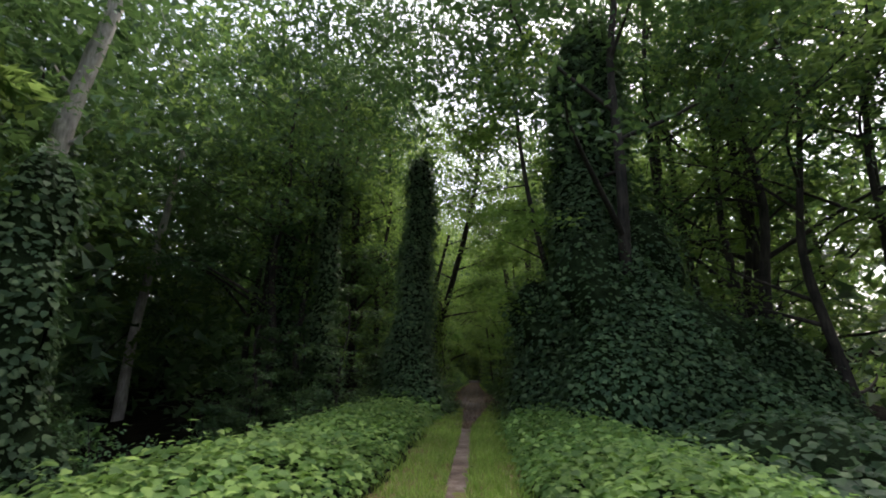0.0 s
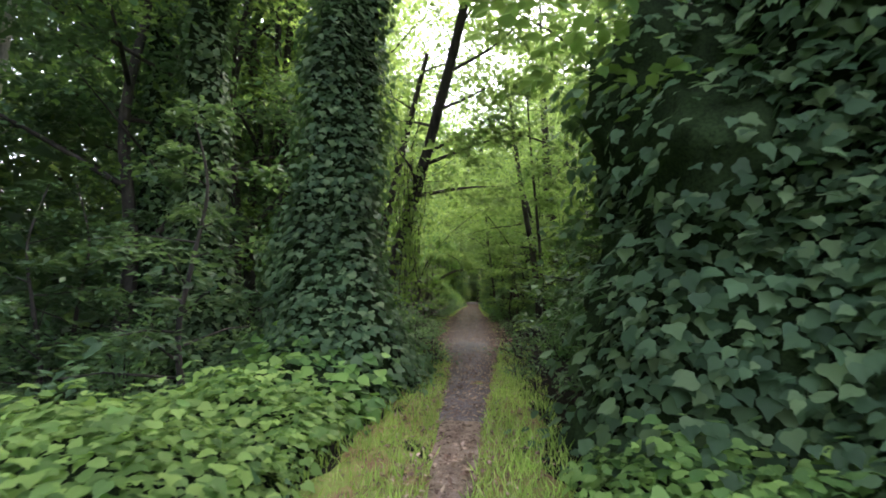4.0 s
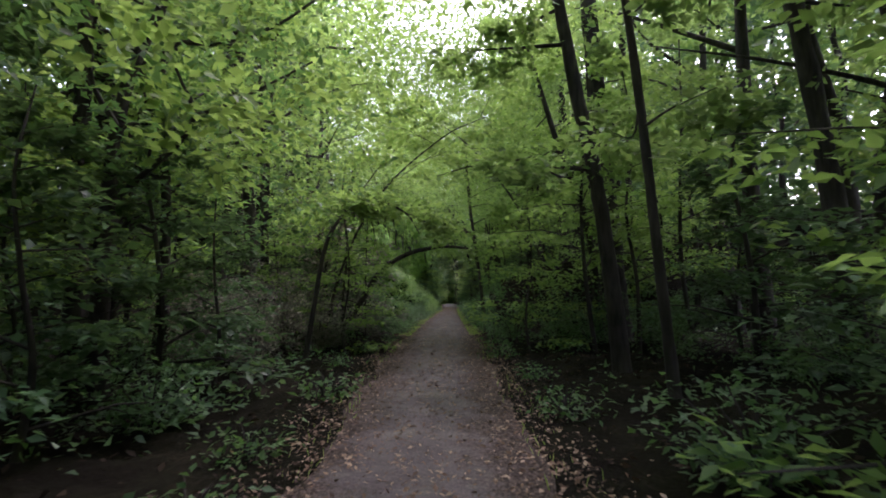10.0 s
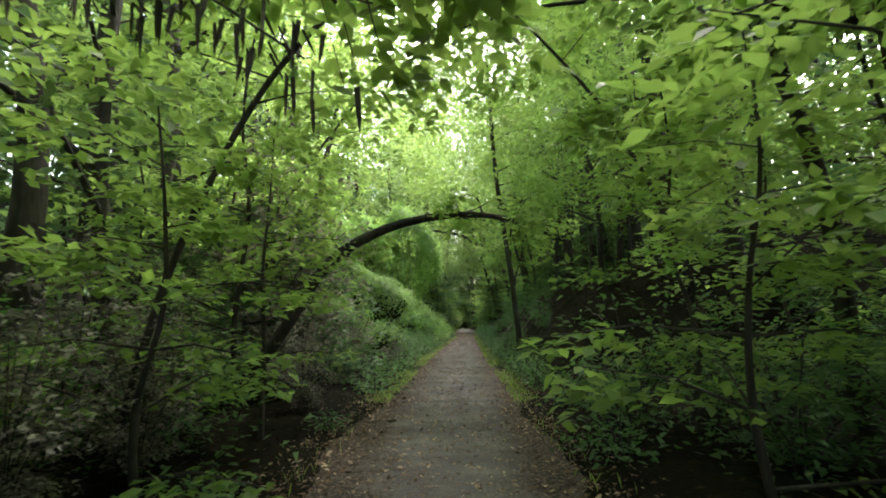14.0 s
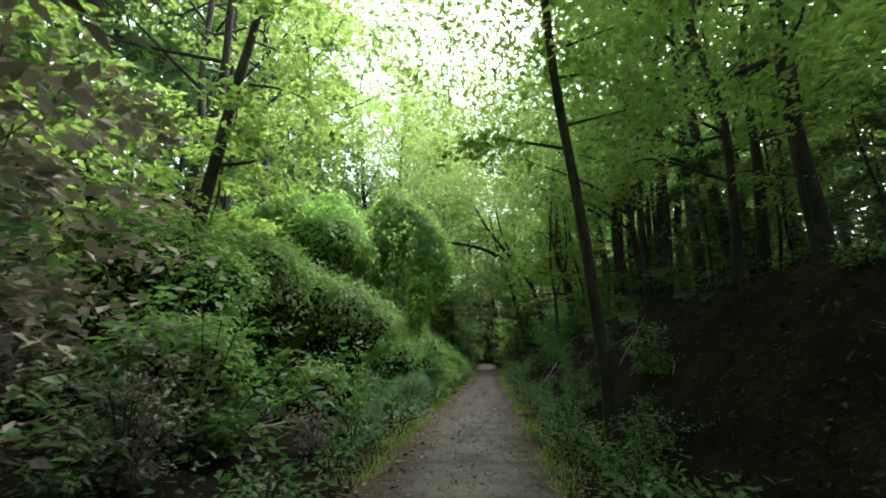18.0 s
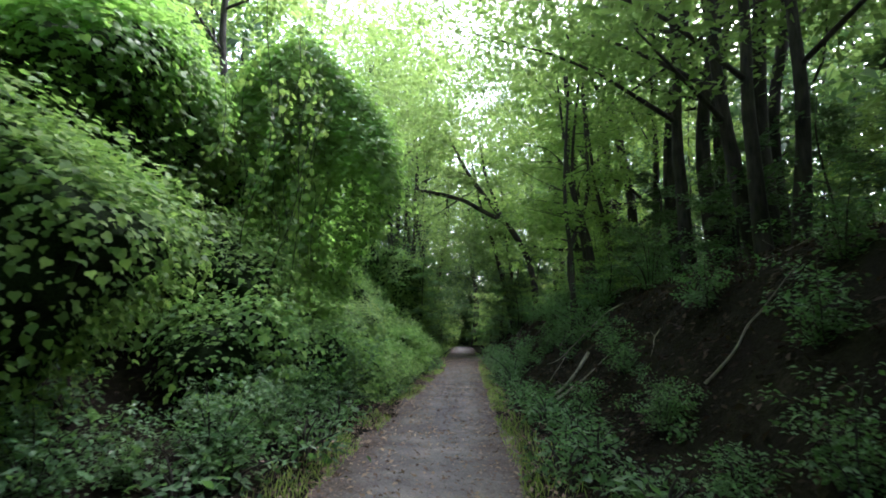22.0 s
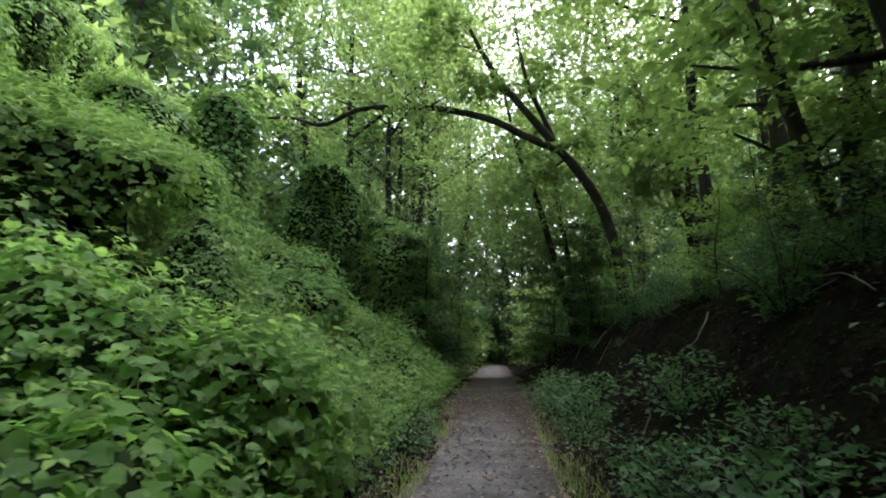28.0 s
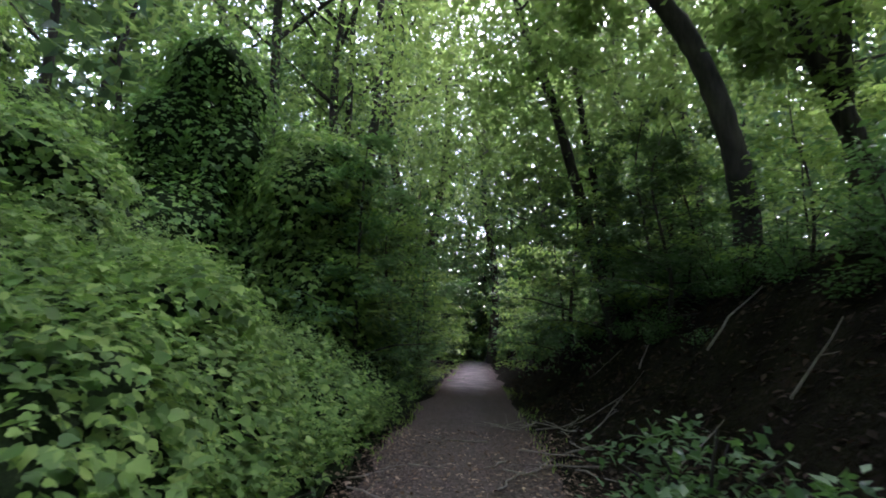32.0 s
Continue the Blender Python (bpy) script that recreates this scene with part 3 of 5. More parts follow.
pv = []
for k, y in enumerate(py):
    w, c = float(half_width(y)), float(path_x(y))
    lo, hi = c - w - min(w, 0.9) * (0.11 * rumple(y, 3.0, 1.3) + 0.07 * rumple(y, 1.0, 4.1)), c + w + min(w, 0.9) * (0.11 * rumple(y, 9.0, 1.2) + 0.07 * rumple(y, 5.0, 4.3))
    for q in np.linspace(0, 1, 9):
        x = lo + (hi - lo) * q
        pv.append((x, y, float(gz(x, y)) + 0.018 + 0.006 * rumple(x * 2, y, 1.0) - (0.02 if q in (0, 1) else 0)))
i, j = np.meshgrid(np.arange(len(py) - 1), np.arange(8), indexing="ij")
PF = np.stack([i * 9 + j, i * 9 + j + 1, (i + 1) * 9 + j + 1, (i + 1) * 9 + j], -1).reshape(-1, 4)
cut = 8 * int(np.searchsorted(py, 15.5))
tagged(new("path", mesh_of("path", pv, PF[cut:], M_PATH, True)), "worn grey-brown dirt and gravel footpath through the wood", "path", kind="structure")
tagged(new("dirt_strip", mesh_of("dirt_strip", pv, PF[:cut], M_DIRT, True)), "narrow strip of bare brown earth worn into the grass", "path", kind="structure")

sx, sy = np.linspace(0, 1, 11), np.linspace(21.72, 24.7, 19)


def slab_top(u, y):
    rim = np.minimum(np.minimum(u, 1 - u) * 9, np.minimum(y - 21.72, 24.7 - y) * 14)
    return 0.008 + 0.022 * sstep(0.0, 0.6, rim) - 0.012 * sstep(23.6, 24.7, y)


SV, SF = sheet(sx, sy, slab_top)
half = 0.44 + 0.12 * (SV[:, 1] - 21.72) / 3 + 0.05 * rumple(SV[:, 1], SV[:, 0] * 4, 2.4) + 0.03 * rumple(SV[:, 1], SV[:, 0] * 4, 6.1)
SV[:, 0] = -0.09 + (SV[:, 0] - 0.5) * 2 * half
tagged(new("paving", mesh_of("paving", SV, SF, M_SLAB, True)), "flat slab of old grey paving showing through the dirt path", "paving", kind="structure")

vx, vy = np.linspace(-1.36, 0.9, 24), np.arange(-6, 26, 0.2)
tagged(new("verge", mesh_of("verge", *sheet(vx, vy, lambda x, y: gz(x, y) + 0.008 - 0.03 * sstep(18, 25, y) + 0.012 * rumple(x * 2, y, 2.5) - 0.12 * sstep(0.78, 1.0, np.abs(x + 0.23) / 1.09 + 0.1 * rumple(x * 2, y, 1.9) + 0.05 * rumple(x, y, 5.3))), M_VERGE, True)), "worn grassy turf on both sides of the dirt strip", "verge", kind="structure")

# ---- stretch one: kudzu beds and draped trees ----
def bed_left(x, y, u, v):
    return 0.34 * np.sin(np.pi * np.clip(u, 0, 1) ** 0.75) ** 0.55 * sstep(0, 0.03, v) * sstep(0, 0.04, 1 - v) + 0.03


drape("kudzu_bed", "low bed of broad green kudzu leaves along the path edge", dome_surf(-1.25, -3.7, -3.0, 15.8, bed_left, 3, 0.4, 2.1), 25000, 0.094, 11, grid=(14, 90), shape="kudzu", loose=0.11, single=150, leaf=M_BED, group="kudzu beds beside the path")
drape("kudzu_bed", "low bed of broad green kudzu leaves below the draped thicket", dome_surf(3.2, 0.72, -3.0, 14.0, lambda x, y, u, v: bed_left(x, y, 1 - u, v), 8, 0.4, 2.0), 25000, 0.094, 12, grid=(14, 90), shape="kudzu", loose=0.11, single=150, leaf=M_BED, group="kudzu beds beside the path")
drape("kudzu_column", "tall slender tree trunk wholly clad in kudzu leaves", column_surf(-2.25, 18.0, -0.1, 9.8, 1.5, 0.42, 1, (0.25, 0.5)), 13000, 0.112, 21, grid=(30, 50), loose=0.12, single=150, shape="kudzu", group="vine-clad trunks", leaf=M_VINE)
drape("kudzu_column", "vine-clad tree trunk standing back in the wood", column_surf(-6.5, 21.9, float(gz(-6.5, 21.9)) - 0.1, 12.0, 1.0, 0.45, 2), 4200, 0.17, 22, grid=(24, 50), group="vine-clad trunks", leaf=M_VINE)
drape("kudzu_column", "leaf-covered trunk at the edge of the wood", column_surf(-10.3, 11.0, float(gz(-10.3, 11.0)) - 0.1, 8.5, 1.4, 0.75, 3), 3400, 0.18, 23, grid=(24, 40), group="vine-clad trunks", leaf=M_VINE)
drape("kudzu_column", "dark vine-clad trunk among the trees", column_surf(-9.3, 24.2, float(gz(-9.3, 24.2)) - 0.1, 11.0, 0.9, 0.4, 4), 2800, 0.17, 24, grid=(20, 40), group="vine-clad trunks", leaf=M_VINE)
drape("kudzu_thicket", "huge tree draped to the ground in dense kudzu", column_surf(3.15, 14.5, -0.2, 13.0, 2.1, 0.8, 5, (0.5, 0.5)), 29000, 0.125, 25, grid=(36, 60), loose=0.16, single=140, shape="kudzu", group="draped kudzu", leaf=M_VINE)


def thicket(x, y, u, v):
    return (0.5 + 3.4 * np.exp(-(((x - 3.6) / 1.9) ** 2)) + 1.9 * np.exp(-(((x - 6.0) / 1.8) ** 2))) * np.sin(np.pi * np.clip(v, 0, 1)) ** 0.5 * sstep(-0.01, 0.14, 1 - u)


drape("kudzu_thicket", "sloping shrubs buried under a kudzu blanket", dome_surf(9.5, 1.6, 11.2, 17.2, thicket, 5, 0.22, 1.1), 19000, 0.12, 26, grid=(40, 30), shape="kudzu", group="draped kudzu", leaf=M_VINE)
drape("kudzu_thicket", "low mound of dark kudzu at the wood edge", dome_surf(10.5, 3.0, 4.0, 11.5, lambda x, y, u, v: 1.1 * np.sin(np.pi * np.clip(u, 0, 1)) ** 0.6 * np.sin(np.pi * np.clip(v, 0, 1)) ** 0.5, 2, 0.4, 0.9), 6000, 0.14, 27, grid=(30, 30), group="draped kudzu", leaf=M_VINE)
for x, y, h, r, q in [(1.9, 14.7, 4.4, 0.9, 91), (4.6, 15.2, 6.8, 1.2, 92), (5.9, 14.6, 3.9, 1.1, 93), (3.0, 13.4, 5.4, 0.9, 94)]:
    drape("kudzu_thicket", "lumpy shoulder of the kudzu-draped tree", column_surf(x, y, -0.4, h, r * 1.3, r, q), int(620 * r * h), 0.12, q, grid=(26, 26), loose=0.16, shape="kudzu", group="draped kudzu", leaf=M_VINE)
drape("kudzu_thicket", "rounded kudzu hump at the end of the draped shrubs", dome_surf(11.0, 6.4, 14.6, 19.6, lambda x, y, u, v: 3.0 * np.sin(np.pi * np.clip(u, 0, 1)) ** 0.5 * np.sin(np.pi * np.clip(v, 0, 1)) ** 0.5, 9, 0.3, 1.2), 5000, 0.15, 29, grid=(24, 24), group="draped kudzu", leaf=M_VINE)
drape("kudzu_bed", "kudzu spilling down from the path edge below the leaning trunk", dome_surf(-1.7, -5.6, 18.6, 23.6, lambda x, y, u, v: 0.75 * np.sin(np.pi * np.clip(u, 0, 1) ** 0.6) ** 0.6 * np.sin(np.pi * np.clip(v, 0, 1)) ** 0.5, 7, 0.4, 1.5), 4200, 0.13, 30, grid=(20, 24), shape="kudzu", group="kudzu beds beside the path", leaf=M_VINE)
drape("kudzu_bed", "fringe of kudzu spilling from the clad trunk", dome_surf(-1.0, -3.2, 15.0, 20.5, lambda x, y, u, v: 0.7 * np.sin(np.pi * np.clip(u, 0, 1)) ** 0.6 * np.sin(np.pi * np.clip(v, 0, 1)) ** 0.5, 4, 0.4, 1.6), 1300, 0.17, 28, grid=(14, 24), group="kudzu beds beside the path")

# ---- trees: patterns and their places ----
T1 = make_tree("tree", "tall slim dark-barked forest tree with airy leafy crown", 17, 0.16, 101, 0.26, 4.6, 2900, 0.225, (0.6, 0.3), limbs=9, at=(-9.5, 25.0, float(gz(-9.5, 25.0))))
T2 = make_tree("tree", "tall straight forest tree with dark bark, leaves high up", 21, 0.21, 102, 0.34, 5.2, 3100, 0.245, (-0.5, 0.4), limbs=9, at=(6.5, 27.7, 0.0))
T3 = make_tree("tree", "forked forest tree with broad layered green crown", 14, 0.18, 103, 0.25, 4.4, 2900, 0.225, (1.2, -0.4), limbs=10, at=(-19, 10.5, float(gz(-19, 10.5))))
T4 = make_tree("tree", "young forest tree with thin trunk and light crown", 11, 0.12, 104, 0.2, 3.2, 2600, 0.19, (0.3, 0.5), limbs=9, at=(10.5, 20, 0.0), leaf=M_MAPLE)
F1 = make_tree("tree", "far forest tree with high green crown", 21, 0.22, 105, 0.12, 4.8, 2100, 0.62, (0.4, 0.3), limbs=8, leaf=M_SHADED, at=(-22, 21, float(gz(-22, 21))), group="trees deeper in the wood", sides=6, shape="chip")
F2 = make_tree("tree", "far forest tree with crown reaching low", 15, 0.18, 106, 0.06, 4.6, 2100, 0.56, (-0.4, 0.3), limbs=8, at=(17, 30, 0), group="trees deeper in the wood", sides=6, shape="chip")
T5 = make_tree("tree", "forest tree with dense low-reaching crown and shade-darkened leaves", 19, 0.22, 107, 0.22, 5.0, 3600, 0.26, (0.5, 0.3), limbs=11, at=(-9.4, 23.0, float(gz(-9.4, 23.0))), leaf=M_SHADED)
rg = np.random.default_rng(5)
SPOTS = [(7.7, 37, T2), (11, 37, T2), (-4.4, 30.8, T4), (-6.6, 27, T2), (-9.3, 30.5, T1), (-5.2, 33.5, T4),
         (-8.6, 47, T2), (-9.0, 44, T1), (7.0, 62.6, T2), (6.3, 60.5, T1), (5.2, 53.0, T4), (7.5, 47.5, T1), (6.4, 66, T2), (9.0, 57, T1),
         (-8.2, 24.0, T2), (5.0, 22.0, T4), (11.3, 21.8, T2), (12.9, 23.5, T1), (13.5, 17, T2)]
for k, (x, y, p) in enumerate(SPOTS):
    put(p, x, y, rg.uniform(0, 360), rg.uniform(0.9, 1.12))
NEAR = [(-13.5, 1, 30), (-5.6, 26, 44), (-8.3, 44, 55), (-16, 62, 84), (-4.2, 90, 112), (8.6, 15, 24), (7.6, 25, 44), (4.9, 45, 84), (3.8, 88, 112), (4.3, 54, 78)]
for x0, ya, yb in NEAR:  # trees along both sides, whose crowns meet over the path
    for k in range(int((yb - ya) / 2.8)):
        y = ya + 2.8 * (k + rg.uniform(0.1, 0.9))
        x = x0 + math.copysign(rg.uniform(0, 3.6), x0)
        p = (T1, T2, T3, T4)[int(rg.integers(4))]
        put(T5 if y < 28 and x0 < -5.5 else p if y < 84 else T2, x, y, rg.uniform(0, 360), rg.uniform(0.85, 1.2))
for x, y, a, s in [(4.2, 13.0, 40, 0.95), (10.6, 18.8, 130, 1.05), (-6.1, 26.9, 70, 0.95), (-12.9, 31.2, 170, 1.2), (-11.0, 26.6, 20, 1.05)]:
    put(T5, x, y, a, s)
for x, y, a, s in [(-6.4, 93, 0, 1.3), (-4.0, 95.5, 80, 1.35), (-8.6, 91, 150, 1.25), (-2.6, 99, 200, 1.35), (3.4, 92, 30, 1.3), (2.4, 98, 130, 1.35), (5.6, 95, 260, 1.3), (-5.6, 101, 10, 1.4), (0.8, 106, 60, 1.35), (-11.0, 72, 40, 1.1), (-12.0, 67, 140, 1.05)]:
    put(T2, x, y, a, s)
for x, y, p, a in [(-7.4, 24.9, T5, 0), (7.6, 20.8, T2, 120), (-9.0, 28.0, T5, 50), (8.2, 23.5, T2, 200)]:
    put(p, x, y, a, 1.05)
for x, y, p, a, s in [(-11.6, 60.6, T2, 20, 1.0), (-13.0, 65.4, T2, 140, 1.0), (-8.4, 55.2, T2, 260, 0.95), (5.9, 56.4, T1, 50, 1.0), (5.6, 63.6, T1, 170, 1.0), (7.2, 46.6, T1, 100, 0.95), (-5.2, 26.4, T1, 30, 1.0), (-5.4, 31.8, T1, 90, 1.0)]:
    put(p, x, y, a, s)
for k in range(66):
    y = -3 + 121 * (k + rg.uniform(0, 1)) / 66
    x = (1 if k % 2 else -1) * rg.uniform(15.0 if y < 14 or y > 56 else 9.0, 25.0)
    put((F1, F2)[int(rg.integers(2))], x, y, rg.uniform(0, 360), rg.uniform(0.85, 1.25))
for x, y, a in [(-15.2, 101, 30), (-10.4, 101, 200), (-13.0, 95, 100), (-7.8, 104, 310)]:
    put(T2, x, y, a, 1.4, label="tall straight grey trunk rising behind the kudzu towers")
for k in range(14):
    put((F1, F2)[k % 2], -14 + 2.1 * k, 111 + rg.uniform(0, 9), rg.uniform(0, 360), rg.uniform(0.9, 1.25))

# single trees that the path passes
t = thing("dead_tree", "bare pale grey dead trunk standing among dark trees", "dead tree", (-19.6, 28.4, float(gz(-19.6, 28.4))))
part("trunk", mesh_of("trunk", *tube(bend([(0, 0, -0.3, 0.33), (0.1, 0, 3.5, 0.28), (0.35, 0.1, 7, 0.25), (0.9, 0.1, 11, 0.21), (1.3, 0.3, 16, 0.13)], 6), 10, 0.04, 3), M_PALE, True), t)
for e, z in [((0.9, 0.2, 0.7), 8.6), ((-0.8, -0.2, 0.9), 10.2), ((0.7, -0.3, 0.8), 12.4)]:
    part("limb", mesh_of("limb", *tube([(0.085 * z - 0.05, 0.05, z, 0.09), (0.085 * z + e[0] * 0.6, e[1], z + e[2] * 0.5, 0.05), (0.085 * z + e[0], e[1] * 1.5, z + e[2], 0.02)], 6, 0.05, 9), M_PALE, True), t)
t = thing("dead_tree", "broken pale trunk leaning out from the wood edge", "dead tree", (-15.0, 16.0, float(gz(-15.0, 16.0))))
part("trunk", mesh_of("trunk", *tube(bend([(0, 0, -0.3, 0.4), (0, 0, 5, 0.36), (0.1, 0, 9.6, 0.34), (0.3, 0, 12, 0.33), (0.7, 0.1, 14.5, 0.31), (1.4, 0.1, 17.4, 0.26)], 6), 10, 0.05, 4), M_PALE, True), t)
for e, z in [((0.9, 0.2, 0.9), 11.0), ((-0.8, -0.3, 0.9), 13.2)]:
    x = 0.2 + (z - 11.0) * 0.16
    part("limb", mesh_of("limb", *tube([(x, 0, z, 0.12), (x + e[0] * 0.6, e[1], z + e[2] * 0.5, 0.07), (x + e[0], e[1] * 1.5, z + e[2], 0.03)], 6, 0.05, 9), M_PALE, True), t)


def leaning(name, label, pts, at, seed, n_leaf=1500, size=0.16, twigs=6, leaf=None, start=0.45, reach=1.6, bark=None):
    """Tree whose trunk follows the given line; leafy side shoots on its upper part."""
    rg = np.random.default_rng(seed)
    t = thing(name, label, "tree", at)
    tl = bend(pts, 7)
    part("trunk", mesh_of("trunk", *tube(tl, 9, 0.06, seed), bark or M_BARK, True), t)
    sets = []
    for k in range(twigs):
        f = start + (1 - start) * (k + rg.uniform(0.2, 1)) / twigs
        b = tl[min(int(f * (len(tl) - 1)), len(tl) - 1)]
        az = rg.uniform(0, 6.28)
        L = reach * rg.uniform(0.6, 1.2)
        e = b[:3] + L * np.array([math.cos(az), math.sin(az), rg.uniform(-0.1, 0.5)])
        ll = bend([(*b[:3], max(b[3] * 0.4, 0.008)), (*((b[:3] + e) / 2 + rg.normal(0, 0.1, 3)), max(b[3] * 0.22, 0.006)), (*e, 0.004)], 4)
        part("limb", mesh_of("limb", *tube(ll, 5, 0, k), bark or M_BARK, True), t)
        for j in range(4):
            q = ll[int((0.3 + 0.7 * j / 3) * (len(ll) - 1))][:3]
            a2 = az + rg.uniform(-1.4, 1.4)
            s = L * rg.uniform(0.4, 0.7)
            sets.append(spray(q, q + s * np.array([math.cos(a2), math.sin(a2), rg.uniform(-0.3, 0.25)]), max(4, n_leaf // (twigs * 4)), 0.4 * s, size, rg, 0.2, 0.45))
    if n_leaf:
        part("crown", mesh_of("crown", *leaves(*gather(sets), "ovate"), leaf or M_CANOPY), t)
    return t


leaning("leaning_tree", "dark trunk leaning over the path hung with vines", [(-0.5, 0.3, -0.2, 0.24), (-0.1, 0.1, 1.6, 0.155), (0.45, 0, 3.4, 0.14), (1.0, -0.2, 5.3, 0.125), (1.8, -0.5, 8.5, 0.1), (2.3, -0.5, 12, 0.05)], (-1.95, 22.2, 0), 31, 4200, 0.16, 13, None, 0.4, 2.4)
leaning("leaning_tree", "second thin dark trunk leaning beside the first", [(-0.9, 0.6, -0.2, 0.14), (-0.4, 0.5, 2, 0.11), (0.1, 0.3, 4.2, 0.09), (0.9, 0.2, 7.5, 0.06)], (-2.1, 22.6, 0), 32, 1200, 0.16, 6)
leaning("leaning_tree", "thick dark trunk leaning towards the path", [(0.1, 0, -0.2, 0.17), (0, 0, 1.2, 0.14), (-0.13, 0, 2.5, 0.13), (-0.28, 0, 3.6, 0.125), (-0.55, 0.1, 5.4, 0.115), (-0.9, 0.1, 8, 0.09), (-1.3, 0, 11.5, 0.06)], (2.82, 33.0, 0), 33, 2600, 0.17, 8)
leaning("leaning_tree", "slim dark trunk standing close to the path edge", [(0.1, 0, -0.2, 0.085), (0, 0, 1.3, 0.07), (-0.1, 0, 2.9, 0.064), (-0.2, 0, 4.3, 0.058), (-0.4, 0.1, 7, 0.045), (-0.6, 0.1, 10.5, 0.025)], (2.78, 30.9, 0), 59, 1800, 0.16, 7)
leaning("leaning_tree", "straight dark trunk among the shrubs", [(0.1, 0, -0.2, 0.34), (0, 0, 1, 0.29), (-0.1, 0, 3.0, 0.27), (-0.3, 0, 7, 0.23), (-0.5, 0.1, 13, 0.15), (-0.6, 0.1, 18, 0.06)], (4.3, 37.5, 0), 35, 2600, 0.2, 8)
t = leaning("leaning_tree", "crooked thin trunk with a long bare branch over the path", [(0.1, 0, -0.2, 0.12), (0, 0, 0.6, 0.11), (-0.06, 0, 2.1, 0.1), (-0.3, 0, 3.6, 0.095), (-0.92, 0, 5.5, 0.085), (-1.3, 0.1, 7, 0.07), (-1.9, 0.2, 9.5, 0.04)], (4.18, 38.8, 0), 34, 1500, 0.15, 7, M_MAPLE, 0.6)
part("limb", mesh_of("limb", *tube(bend([(-0.9, 0, 5.4, 0.05), (-2.1, 0, 5.16, 0.035), (-3.3, -0.05, 5.02, 0.025), (-4.5, -0.1, 4.69, 0.012)], 5), 6, 0.05, 6), M_BARK, True), t)
leaning("twin_tree", "huge dark trunk, larger of a pair grown close together", [(0.1, 0, -0.3, 0.52), (-0.1, 0, 2.0, 0.42), (-0.3, 0, 3.2, 0.39), (-0.6, 0, 5.2, 0.36), (-1.0, 0, 7.8, 0.33), (-1.15, 0, 10.4, 0.3), (-1.4, 0.2, 16, 0.16)], (7.6, 29.2, 0), 81, 2400, 0.22, 9, None, 0.55, 3.0)
leaning("twin_tree", "dark trunk, slimmer of a pair grown close together", [(0.15, 0, -0.3, 0.34), (-0.1, 0, 2.6, 0.26), (-0.35, 0, 4.5, 0.24), (-0.7, 0, 7.0, 0.21), (-1.1, 0, 10, 0.18), (-1.5, 0.2, 15, 0.1)], (8.4, 29.5, 0), 82, 1800, 0.22, 8, None, 0.55, 2.6)
leaning("leaning_tree", "slim dark trunk leaning in the sunlit wood", [(0.15, 0, -0.2, 0.24), (-0.1, 0, 3.7, 0.19), (-0.5, 0, 7, 0.17), (-1.0, 0, 11, 0.13), (-1.4, 0.2, 16, 0.06)], (7.4, 34.0, 0), 83, 1800, 0.22, 8, None, 0.5, 2.6)
leaning("leaning_tree", "leafy tree reaching out beside the draped thicket", [(0.2, 0, -0.2, 0.13), (-0.4, -0.3, 2.5, 0.1), (-1.2, -0.9, 5, 0.08), (-1.7, -1.3, 7.5, 0.06), (-1.9, -1.4, 10, 0.03)], (3.1, 15.4, -0.1), 84, 4200, 0.17, 18, M_MAPLE, 0.3, 1.7)
leaning("arched_sapling", "thin dark sapling bent over in a wide arch", [(-0.15, -0.1, -0.1, 0.055), (0, 0, 1.0, 0.048), (0.2, 0.25, 2.4, 0.042), (0.55, 0.7, 3.1, 0.036), (1.1, 0.75, 3.32, 0.03), (1.75, 0.7, 3.05, 0.02), (2.05, 0.6, 2.6, 0.01)], (-2.62, 34.3, 0), 36, 1900, 0.13, 12, M_MAPLE, 0.45, 1.0)
leaning("arched_tree", "dark trunk arching across the whole path", [(-1.0, 0, -0.2, 0.11), (-0.1, 0, 0.9, 0.095), (0.7, 0, 2.1, 0.085), (1.6, 0, 2.65, 0.075), (2.7, 0, 2.85, 0.055), (3.6, 0.1, 2.75, 0.035), (4.4, 0.2, 2.4, 0.015)], (-2.85, 40.6, 0), 37, 900, 0.13, 9, M_MAPLE, 0.35, 0.8)
leaning("slender_tree", "smooth brown trunk rising from the foot of the bank", [(0.12, 0, -0.1, 0.12), (0, 0, 1.3, 0.085), (-0.2, 0, 3.2, 0.08), (-0.5, 0.2, 6, 0.07), (-0.7, 0.2, 10, 0.05)], (1.55, 49.3, 0.1), 39, 2600, 0.13, 9, M_MAPLE, 0.6, 1.9)
leaning("leaning_tree", "dark trunk leaning in from the dense wood", [(-0.2, 0, -0.1, 0.17), (0.1, 0, 2.5, 0.14), (0.6, 0, 5.5, 0.12), (1.3, 0, 9, 0.07)], (-6.1, 51.5, 0.5), 40, 2000, 0.17, 7)
for k in range(5):
    leaning("slender_tree", "one of a clump of thin dark stems on the bank", [(0, 0, -0.2, 0.09), (rg.uniform(-0.3, 0.2), 0, 1.8, 0.07), (rg.uniform(-0.8, 0.4), 0.1, 4, 0.055), (rg.uniform(-1.2, 0.9), 0.2, 7.5, 0.03)], (3.1 + 0.33 * k, 66.2 + rg.uniform(-0.8, 0.9), float(gz(3.1 + 0.33 * k, 66))), 41 + k, 900, 0.15, 6, M_MAPLE, 0.45, 1.6)

